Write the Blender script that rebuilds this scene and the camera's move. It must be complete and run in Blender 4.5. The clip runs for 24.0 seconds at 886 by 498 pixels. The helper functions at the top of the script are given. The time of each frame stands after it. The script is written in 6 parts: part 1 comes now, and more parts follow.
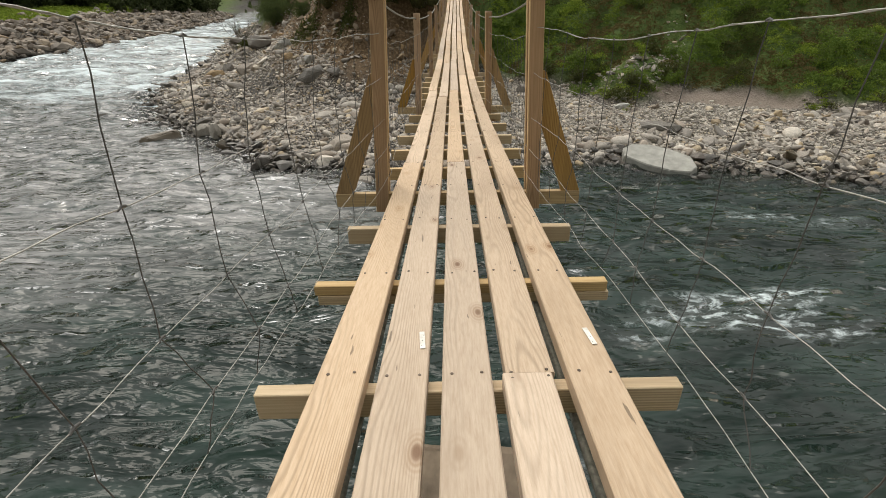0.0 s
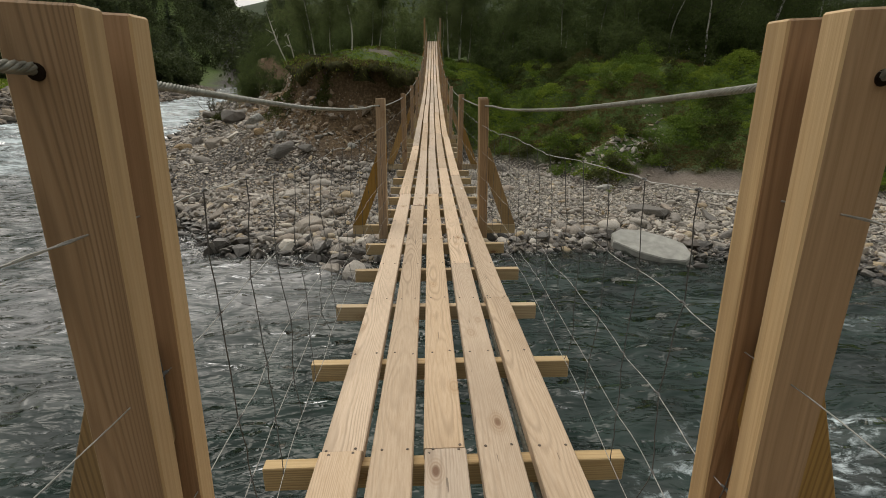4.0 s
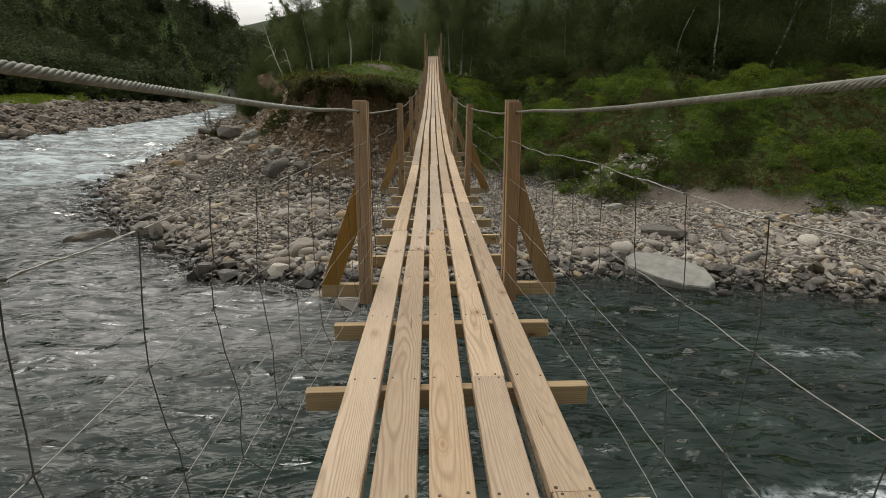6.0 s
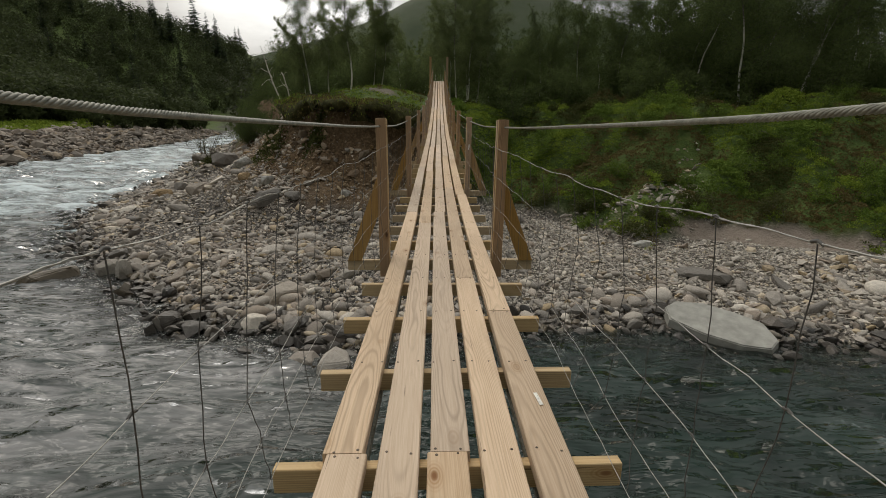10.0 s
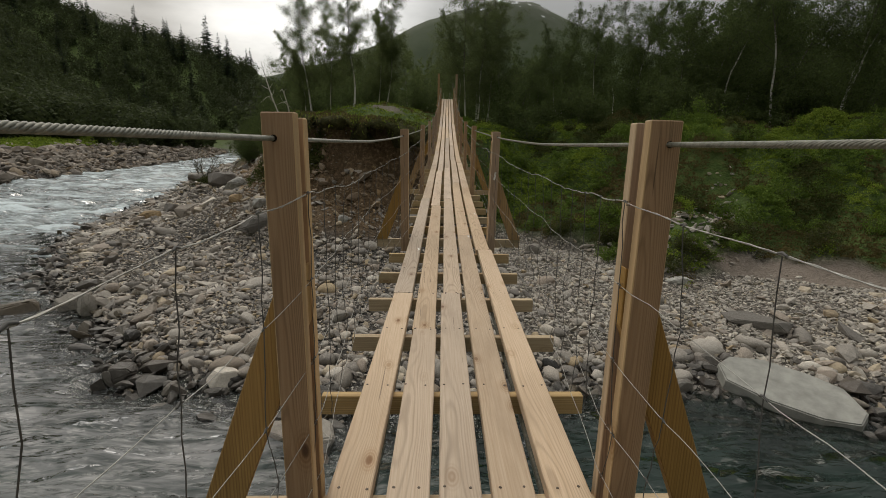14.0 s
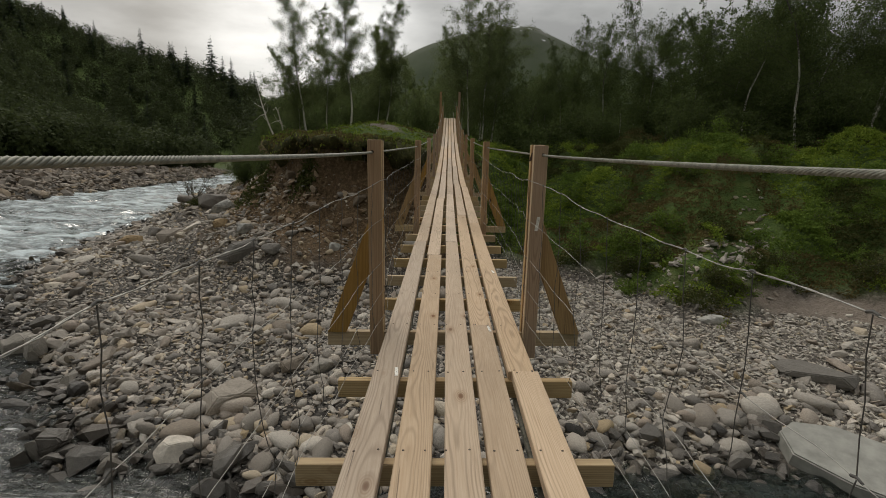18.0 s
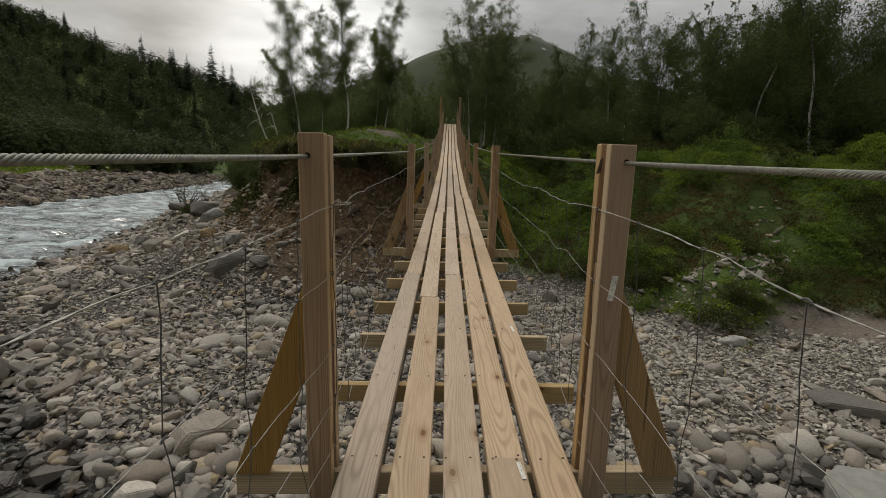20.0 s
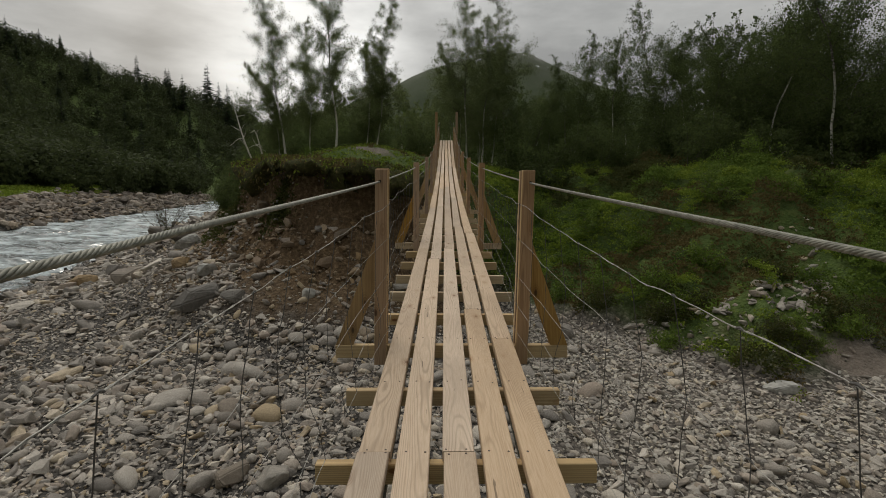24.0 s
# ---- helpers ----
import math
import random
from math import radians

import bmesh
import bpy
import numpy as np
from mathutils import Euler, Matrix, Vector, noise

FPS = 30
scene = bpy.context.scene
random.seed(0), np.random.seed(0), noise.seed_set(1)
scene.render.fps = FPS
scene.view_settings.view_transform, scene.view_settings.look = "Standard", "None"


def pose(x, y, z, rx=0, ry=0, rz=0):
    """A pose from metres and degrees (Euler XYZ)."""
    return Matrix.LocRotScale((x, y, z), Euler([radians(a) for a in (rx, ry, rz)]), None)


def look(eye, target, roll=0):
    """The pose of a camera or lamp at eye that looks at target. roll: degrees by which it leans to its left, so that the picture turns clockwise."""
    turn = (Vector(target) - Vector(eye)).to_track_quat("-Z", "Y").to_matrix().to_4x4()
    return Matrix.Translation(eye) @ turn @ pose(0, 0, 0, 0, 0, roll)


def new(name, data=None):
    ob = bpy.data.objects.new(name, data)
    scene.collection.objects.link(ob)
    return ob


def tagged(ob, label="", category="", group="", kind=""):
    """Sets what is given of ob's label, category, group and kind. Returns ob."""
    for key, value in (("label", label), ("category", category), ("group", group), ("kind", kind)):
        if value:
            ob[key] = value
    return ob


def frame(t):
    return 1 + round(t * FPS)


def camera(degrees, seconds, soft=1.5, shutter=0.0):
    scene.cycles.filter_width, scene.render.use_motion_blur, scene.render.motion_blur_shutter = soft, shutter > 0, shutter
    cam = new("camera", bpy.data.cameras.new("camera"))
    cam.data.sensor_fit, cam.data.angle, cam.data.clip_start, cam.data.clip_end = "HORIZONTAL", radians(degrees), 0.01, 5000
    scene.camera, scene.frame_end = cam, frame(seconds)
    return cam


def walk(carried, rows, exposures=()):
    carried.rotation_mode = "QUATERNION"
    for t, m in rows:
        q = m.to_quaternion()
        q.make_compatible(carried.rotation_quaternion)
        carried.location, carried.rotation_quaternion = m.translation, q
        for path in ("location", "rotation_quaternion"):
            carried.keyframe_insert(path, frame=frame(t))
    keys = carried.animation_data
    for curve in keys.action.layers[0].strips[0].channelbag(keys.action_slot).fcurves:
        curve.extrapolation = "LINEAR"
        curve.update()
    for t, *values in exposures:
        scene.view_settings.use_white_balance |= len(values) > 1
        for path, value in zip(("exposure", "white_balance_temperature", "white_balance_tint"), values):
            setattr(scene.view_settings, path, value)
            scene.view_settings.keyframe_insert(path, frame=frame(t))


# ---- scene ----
cam = camera(85.35, 24.0, soft=0.92)
ROWS = [
    (0, -0.101, -3.231, 1.221, -27.52, 0.85, -0.27),
    (0.5, -0.091, -3.018, 1.273, -26.12, 0.79, -0.86),
    (1, -0.088, -2.773, 1.315, -24.71, 0.65, -1.32),
    (1.5, -0.088, -2.463, 1.345, -23.42, 0.43, -1.68),
    (2, -0.090, -2.119, 1.350, -22.33, 0.22, -2.07),
    (2.5, -0.084, -1.767, 1.328, -21.35, -0.03, -2.38),
    (3, -0.077, -1.407, 1.295, -20.49, -0.19, -2.64),
    (3.5, -0.074, -1.027, 1.264, -19.93, -0.30, -2.77),
    (5.5, -0.067, 0.525, 1.098, -18.09, -0.42, -2.80),
    (6, -0.059, 0.963, 1.076, -17.63, -0.35, -2.77),
    (6.5, -0.049, 1.416, 1.050, -17.23, -0.30, -2.73),
    (7, -0.045, 1.856, 1.033, -16.74, -0.26, -2.72),
    (7.5, -0.042, 2.247, 1.021, -16.39, -0.31, -2.60),
    (8, -0.039, 2.623, 1.016, -15.95, -0.42, -2.52),
    (8.5, -0.034, 3.003, 1.001, -15.58, -0.43, -2.45),
    (9, -0.012, 3.405, 0.972, -15.20, -0.39, -2.43),
    (9.5, 0.008, 3.802, 0.944, -14.92, -0.41, -2.39),
    (10, 0.028, 4.189, 0.929, -14.57, -0.49, -2.18),
    (10.5, 0.048, 4.526, 0.920, -14.36, -0.62, -1.98),
    (12.5, 0.050, 6.056, 0.925, -13.24, -1.03, -1.30),
    (13, 0.068, 6.417, 0.922, -12.91, -1.06, -1.25),
    (13.5, 0.061, 6.766, 0.905, -12.63, -1.01, -1.31),
    (14, 0.072, 7.111, 0.896, -12.28, -0.91, -1.30),
    (14.5, 0.079, 7.504, 0.879, -11.99, -0.89, -1.34),
    (15, 0.088, 7.905, 0.872, -11.68, -0.91, -1.47),
    (15.5, 0.084, 8.295, 0.879, -11.43, -0.84, -1.38),
    (16, 0.083, 8.653, 0.888, -11.17, -0.87, -1.35),
    (16.5, 0.143, 8.962, 0.888, -10.84, -0.87, -1.28),
    (17, 0.195, 9.226, 0.896, -10.54, -0.90, -1.18),
    (17.5, 0.180, 9.445, 0.908, -10.16, -0.93, -1.14),
    (18, 0.133, 9.646, 0.911, -9.91, -0.98, -1.05),
    (18.5, 0.081, 9.854, 0.896, -9.71, -1.07, -1.04),
    (20.5, 0.194, 11.539, 0.962, -8.81, -1.20, -1.04),
    (21, 0.198, 11.938, 0.984, -8.50, -1.13, -1.13),
    (21.5, 0.196, 12.328, 1.001, -8.30, -1.14, -1.11),
    (22, 0.191, 12.702, 1.005, -8.12, -1.05, -1.26),
    (22.5, 0.244, 12.988, 1.047, -7.88, -0.85, -1.24),
    (23, 0.277, 13.226, 1.094, -7.75, -0.71, -1.26),
    (23.5, 0.246, 13.443, 1.109, -7.46, -0.54, -1.45),
    (24, 0.234, 13.633, 1.138, -7.18, -0.49, -1.43),
]
EXPOSURES = [(0, 0.79), (1.5, 0.60), (3, 0.44), (7, 0.2), (14, 0.05), (24, -0.14)]
walk(cam, [(t, pose(x, y, z, 90 + pitch, roll, yaw)) for t, x, y, z, pitch, roll, yaw in ROWS], EXPOSURES)

# ---- world and light: overcast evening sky, the sun behind cloud up the valley ----
SUN_AZ, SUN_EL = -24.0, 24.0   # degrees: azimuth from +y to the right, height
world = bpy.data.worlds.new("overcast_sky")
scene.world = world
world.use_nodes = True
wn, wl = world.node_tree.nodes, world.node_tree.links
wn.clear()
w_out = wn.new("ShaderNodeOutputWorld")
w_bg = wn.new("ShaderNodeBackground")
w_sky = wn.new("ShaderNodeTexSky")
w_sky.sky_type, w_sky.sun_disc = "NISHITA", False
w_sky.sun_elevation, w_sky.sun_rotation = radians(SUN_EL), radians(SUN_AZ)
w_sky.dust_density = 3.0
w_co = wn.new("ShaderNodeTexCoord")
w_map = wn.new("ShaderNodeMapping")
w_map.inputs["Scale"].default_value = (2.2, 2.2, 7.0)
w_noise = wn.new("ShaderNodeTexNoise")
w_noise.inputs["Scale"].default_value, w_noise.inputs["Detail"].default_value, w_noise.inputs["Roughness"].default_value = 1.6, 7, 0.55
w_ramp = wn.new("ShaderNodeValToRGB")
w_ramp.color_ramp.elements[0].position, w_ramp.color_ramp.elements[0].color = 0.38, (4.5, 4.53, 4.42, 1)
w_ramp.color_ramp.elements[1].position, w_ramp.color_ramp.elements[1].color = 0.66, (7.0, 7.0, 6.8, 1)
w_mix = wn.new("ShaderNodeMix")
w_mix.data_type = "RGBA"
w_mix.inputs["Factor"].default_value = 0.97
w_dot = wn.new("ShaderNodeVectorMath")
w_dot.operation = "DOT_PRODUCT"
GAP_AZ, GAP_EL = radians(-14), radians(11)   # thin place in the cloud over the valley
w_dot.inputs[1].default_value = (math.sin(GAP_AZ) * math.cos(GAP_EL), math.cos(GAP_AZ) * math.cos(GAP_EL), math.sin(GAP_EL))
w_glow = wn.new("ShaderNodeMapRange")
w_glow.interpolation_type = "SMOOTHSTEP"
w_glow.inputs["From Min"].default_value, w_glow.inputs["From Max"].default_value = 0.965, 0.998
w_glow.inputs["To Min"].default_value, w_glow.inputs["To Max"].default_value = 1.0, 2.1
w_mul = wn.new("ShaderNodeVectorMath")
w_mul.operation = "SCALE"
wl.new(w_co.outputs["Generated"], w_map.inputs["Vector"])
wl.new(w_map.outputs[0], w_noise.inputs["Vector"])
wl.new(w_noise.outputs["Fac"], w_ramp.inputs[0])
wl.new(w_sky.outputs[0], w_mix.inputs["A"])
wl.new(w_co.outputs["Generated"], w_dot.inputs[0])
wl.new(w_dot.outputs["Value"], w_glow.inputs["Value"])
w_sep = wn.new("ShaderNodeSeparateXYZ")   # an overcast sky is about three times brighter overhead than at the horizon
wl.new(w_co.outputs["Generated"], w_sep.inputs[0])
w_cie = wn.new("ShaderNodeMapRange")
w_cie.inputs["From Min"].default_value, w_cie.inputs["From Max"].default_value = 0.1, 0.9
w_cie.inputs["To Min"].default_value, w_cie.inputs["To Max"].default_value = 0.52, 1.85
wl.new(w_sep.outputs[2], w_cie.inputs["Value"])
w_both = wn.new("ShaderNodeMath")
w_both.operation = "MULTIPLY"
w_side = wn.new("ShaderNodeMapRange")     # thinner cloud on the sun's side
w_side.inputs["From Min"].default_value, w_side.inputs["From Max"].default_value = -0.9, 0.9
w_side.inputs["To Min"].default_value, w_side.inputs["To Max"].default_value = 0.34, 1.22
w_dot2 = wn.new("ShaderNodeVectorMath")
w_dot2.operation = "DOT_PRODUCT"
w_dot2.inputs[1].default_value = (-0.40, 0.80, 0.42)
wl.new(w_co.outputs["Generated"], w_dot2.inputs[0])
wl.new(w_dot2.outputs["Value"], w_side.inputs["Value"])
w_three = wn.new("ShaderNodeMath")
w_three.operation = "MULTIPLY"
wl.new(w_glow.outputs[0], w_three.inputs[0])
wl.new(w_side.outputs[0], w_three.inputs[1])
wl.new(w_three.outputs[0], w_both.inputs[0])
wl.new(w_cie.outputs[0], w_both.inputs[1])
wl.new(w_ramp.outputs[0], w_mul.inputs[0])
wl.new(w_both.outputs[0], w_mul.inputs["Scale"])
wl.new(w_mul.outputs[0], w_mix.inputs["B"])
wl.new(w_mix.outputs["Result"], w_bg.inputs["Color"])
w_bg.inputs["Strength"].default_value = 0.085
wl.new(w_bg.outputs[0], w_out.inputs[0])

sun = new("sun", bpy.data.lights.new("sun", "SUN"))
sun.data.energy, sun.data.angle, sun.data.color = 1.15, radians(40), (1.0, 0.92, 0.80)
az, el = radians(SUN_AZ), radians(SUN_EL + 26)
sun.matrix_world = look((200 * math.sin(az) * math.cos(el), 200 * math.cos(az) * math.cos(el), 200 * math.sin(el)), (0, 0, 0))


# ---- material helpers ----
class Mat:
    """A small helper round a node tree."""

    def __init__(self, name, rough=0.7, spec=0.3):
        self.m = bpy.data.materials.new(name)
        self.m.use_nodes = True
        self.t = self.m.node_tree
        self.b = self.t.nodes["Principled BSDF"]
        self.out = self.t.nodes["Material Output"]
        self.b.inputs["Roughness"].default_value = rough
        self.b.inputs["Specular IOR Level"].default_value = spec

    def node(self, kind, **values):
        n = self.t.nodes.new("ShaderNode" + kind)
        for key, v in values.items():
            n.inputs[key.replace("_", " ")].default_value = v
        return n

    def link(self, a, b):
        self.t.links.new(a, b)

    def coords(self, scale=(1, 1, 1), shift=0.0):
        """Object coordinates, scaled, shifted piece by piece."""
        co = self.node("TexCoord")
        mp = self.node("Mapping")
        mp.inputs["Scale"].default_value = scale
        self.link(co.outputs["Object"], mp.inputs["Vector"])
        if shift:
            info = self.node("ObjectInfo")
            mul = self.math("MULTIPLY", info.outputs["Random"], shift)
            comb = self.node("CombineXYZ")
            for i in range(3):
                self.link(mul, comb.inputs[i])
            self.link(comb.outputs[0], mp.inputs["Location"])
        return mp.outputs[0]

    def math(self, op, a, b=0.0):
        n = self.t.nodes.new("ShaderNodeMath")
        n.operation = op
        for i, v in enumerate((a, b)):
            if isinstance(v, (int, float)):
                n.inputs[i].default_value = v
            else:
                self.link(v, n.inputs[i])
        return n.outputs[0]

    def noise(self, vec, scale, detail=4, rough=0.55, distortion=0.0):
        n = self.node("TexNoise", Scale=scale, Detail=detail, Roughness=rough, Distortion=distortion)
        self.link(vec, n.inputs["Vector"])
        return n.outputs["Fac"]

    def ramp(self, fac, stops):
        n = self.t.nodes.new("ShaderNodeValToRGB")
        e = n.color_ramp.elements
        while len(e) < len(stops):
            e.new(0.5)
        for el, (p, c) in zip(e, stops):
            el.position, el.color = p, (*c, 1) if len(c) == 3 else c
        self.link(fac, n.inputs[0])
        return n.outputs[0]

    def mix(self, fac, a, b, blend="MIX"):
        n = self.t.nodes.new("ShaderNodeMix")
        n.data_type, n.blend_type = "RGBA", blend
        for key, v in (("Factor", fac), ("A", a), ("B", b)):
            if isinstance(v, (int, float)):
                n.inputs[key].default_value = v
            elif isinstance(v, tuple):
                n.inputs[key].default_value = (*v, 1)
            else:
                self.link(v, n.inputs[key])
        return n.outputs["Result"]

    def bump(self, height, strength=0.3, distance=0.01):
        n = self.node("Bump", Strength=strength, Distance=distance)
        self.link(height, n.inputs["Height"])
        self.link(n.outputs[0], self.b.inputs["Normal"])
        return n.outputs[0]

    def color(self, c):
        self.link(c, self.b.inputs["Base Color"])


def timber(name, pale, deep, knot, axis=1, vary=0.25, flame=0.0):
    """Sawn softwood: fine grain and ring lines along one axis, knots, drying cracks."""
    M = Mat(name, 0.62, 0.25)

    def along(across, length, shift):
        k = [across] * 3
        k[axis] = length
        return M.coords(tuple(k), shift)

    fibre = M.noise(along(150.0, 2.2, 40.0), 1.0, 5, 0.65, 0.2)
    wave = M.node("TexWave", Scale=1.0, Distortion=7.0, Detail=2.0)
    wave.bands_direction = "Z" if axis == 0 else "X"
    wave.inputs["Detail Scale"].default_value = 0.55
    M.link(along(30.0, 1.1, 23.0), wave.inputs["Vector"])
    lines = M.ramp(wave.outputs["Fac"], ((0.45, (0, 0, 0)), (0.8, (0.6, 0.6, 0.6)), (1.0, (1, 1, 1))))
    if flame:
        # flat-sawn figure: nested arches along the middle of the board, straight lines at its sides
        co = M.node("TexCoord")
        xyz = M.node("SeparateXYZ")
        M.link(co.outputs["Object"], xyz.inputs[0])
        rnd = M.node("ObjectInfo").outputs["Random"]
        off = M.math("SUBTRACT", M.math("MULTIPLY", M.math("FRACT", M.math("MULTIPLY", rnd, 13.7)), 1.3), 0.65)
        xs = M.math("ADD", M.math("MULTIPLY", xyz.outputs[0], 1.0 / flame), off)
        g = M.math("ADD", M.math("MULTIPLY", M.math("MULTIPLY", xs, xs), 0.85), M.math("MULTIPLY", M.noise(along(2.0, 0.5, 37.0), 1.0, 3, 0.5), 5.0))
        g = M.math("ADD", g, M.math("MULTIPLY", fibre, 0.07))
        arch = M.math("ADD", M.math("MULTIPLY", M.math("SINE", M.math("MULTIPLY", g, 24.0)), 0.5), 0.5)
        lines = M.ramp(arch, ((0.42, (0, 0, 0)), (0.82, (0.55, 0.55, 0.55)), (1.0, (1, 1, 1))))
    patch = M.ramp(M.noise(along(4.0, 0.7, 13.0), 1.0, 3), ((0.36, (0.10, 0.10, 0.10)), (0.60, (1, 1, 1))))
    rings = M.math("MULTIPLY", lines, patch)
    mid = tuple(0.55 * a + 0.45 * b for a, b in zip(pale, deep))
    base = M.ramp(fibre, ((0.30, deep), (0.48, mid), (0.66, pale)))
    base = M.mix(M.math("MULTIPLY", rings, 0.62), base, tuple(0.62 * c for c in deep))
    # knots with a dark heart and a reddish halo
    vor = M.node("TexVoronoi", Scale=1.0)
    M.link(along(5.5, 2.6, 31.0), vor.inputs["Vector"])
    pick = M.node("SeparateColor")
    M.link(vor.outputs["Color"], pick.inputs[0])
    some = M.math("GREATER_THAN", pick.outputs[0], 0.2)
    halo = M.math("MULTIPLY", M.ramp(vor.outputs["Distance"], ((0.10, (1, 1, 1)), (0.23, (0, 0, 0)))), some)
    heart = M.math("MULTIPLY", M.ramp(vor.outputs["Distance"], ((0.045, (1, 1, 1)), (0.095, (0, 0, 0)))), some)
    swirl = M.math("ADD", M.math("MULTIPLY", M.math("SINE", M.math("MULTIPLY", vor.outputs["Distance"], 130.0)), 0.3), 0.5)
    base = M.mix(M.math("MULTIPLY", halo, swirl), base, (0.72 * deep[0], 0.62 * deep[1], 0.50 * deep[2]))
    base = M.mix(heart, base, knot)
    # grey weathering and stains
    blot = M.noise(along(3.0, 0.9, 17.0), 1.0, 5, 0.6)
    base = M.mix(M.math("MULTIPLY", M.ramp(blot, ((0.5, (0, 0, 0)), (0.72, (1, 1, 1)))), 0.4), base, tuple(0.66 * c for c in deep))
    crack = M.ramp(M.noise(along(60.0, 0.9, 57.0), 1.0, 2, 0.5), ((0.255, (1, 1, 1)), (0.275, (0, 0, 0))))
    base = M.mix(M.math("MULTIPLY", crack, 0.7), base, tuple(0.25 * c for c in deep))
    info = M.node("ObjectInfo")
    val = M.math("ADD", M.math("MULTIPLY", info.outputs["Random"], vary), 1.0 - vary * 0.6)
    sat = M.math("ADD", M.math("MULTIPLY", M.math("FRACT", M.math("MULTIPLY", info.outputs["Random"], 7.31)), 0.3), 0.82)
    hsv = M.node("HueSaturation")
    M.link(val, hsv.inputs["Value"])
    M.link(sat, hsv.inputs["Saturation"])
    M.link(base, hsv.inputs["Color"])
    M.color(hsv.outputs[0])
    M.bump(M.math("SUBTRACT", fibre, M.math("ADD", M.math("MULTIPLY", rings, 0.5), M.math("MULTIPLY", crack, 1.5))), 0.35, 0.0025)
    return M.m


PLANK = timber("sawn_pine_plank", (0.605, 0.466, 0.331), (0.485, 0.350, 0.229), (0.20, 0.098, 0.044), vary=0.30, flame=0.073)
BEAM = timber("sawn_pine_beam", (0.56, 0.42, 0.24), (0.40, 0.27, 0.13), (0.20, 0.098, 0.044), axis=0)
POST = timber("brown_pine_post", (0.43, 0.285, 0.172), (0.325, 0.205, 0.115), (0.10, 0.055, 0.03), axis=2, flame=0.0445)
POST_EDGE = timber("pale_post_edge", (0.58, 0.415, 0.235), (0.46, 0.305, 0.155), (0.20, 0.098, 0.044), axis=2)
BRACE = timber("treated_pine_brace", (0.46, 0.275, 0.085), (0.30, 0.168, 0.047), (0.09, 0.05, 0.02), axis=2)


def plain(name, c, rough, metal=0.0, spec=0.3, var=0.25, scale=30.0):
    M = Mat(name, rough, spec)
    n = M.noise(M.coords((1, 1, 1), 9.0), scale, 4)
    M.color(M.ramp(n, ((0.3, tuple((1 - var) * x for x in c)), (0.7, tuple(min(1, (1 + var) * x) for x in c)))))
    M.b.inputs["Metallic"].default_value = metal
    return M.m


STEEL = plain("galvanised_wire_rope", (0.225, 0.222, 0.186), 0.55, 0.3, var=0.35, scale=60)
WIRE = plain("galvanised_wire", (0.36, 0.35, 0.32), 0.5, 0.3)
STAY = plain("dark_rusted_wire", (0.10, 0.096, 0.09), 0.7, 0.2)
NAIL = plain("nail_steel", (0.11, 0.085, 0.065), 0.5, 0.6)
PAPER = plain("white_paper_tag", (0.74, 0.72, 0.66), 0.7)
HOLE = plain("bored_hole", (0.020, 0.013, 0.009), 0.95, spec=0.05)
INK = plain("black_print", (0.05, 0.05, 0.05), 0.7)


def stone_material(name, wet=False, tint=(1.92, 1.79, 1.65), even=0.0):
    M = Mat(name, 0.75 if not wet else 0.35, 0.35)
    geo = M.node("NewGeometry")
    info = M.node("ObjectInfo")
    r = M.math("FRACT", M.math("ADD", geo.outputs["Random Per Island"], info.outputs["Random"]))
    k = 0.28 if wet else 1.0
    hue = M.ramp(r, tuple((p, tuple(k * x for x in c)) for p, c in (
        (0.0, (0.115, 0.113, 0.11)), (0.2, (0.20, 0.195, 0.185)), (0.4, (0.30, 0.295, 0.28)), (0.58, (0.17, 0.162, 0.15)),
        (0.72, (0.235, 0.21, 0.185)), (0.82, (0.40, 0.395, 0.375)), (0.95, (0.27, 0.225, 0.15)), (1.0, (0.14, 0.13, 0.125)))))
    if even:   # stones of much the same tone
        hue = M.mix(even, hue, (0.225, 0.218, 0.205))
    v = M.coords((1, 1, 1), 11.0)
    n = M.noise(v, 9.0, 6, 0.65)
    n2 = M.noise(v, 60.0, 3, 0.6)
    c = M.mix(0.5, hue, M.ramp(n, ((0.3, (0.35, 0.34, 0.33)), (0.7, (0.95, 0.94, 0.92)))), "MULTIPLY")
    c = M.mix(0.35, c, M.ramp(n2, ((0.35, (0.4, 0.4, 0.4)), (0.65, (1, 1, 1)))), "MULTIPLY")
    M.color(M.mix(1.0, c, tint, "MULTIPLY"))
    M.bump(M.math("ADD", n, M.math("MULTIPLY", n2, 0.3)), 0.7, 0.04)
    return M.m


STONE = stone_material("river_stone")
BANKSTONE = stone_material("earthy_bank_stone", False, (1.45, 1.16, 0.86))
PALESTONE = stone_material("pale_dry_pebbles", False, (2.38, 2.27, 2.10), 0.45)
FARSTONE = stone_material("far_beach_stone", False, (1.10, 0.96, 0.82))
WETSTONE = stone_material("wet_river_stone", True)


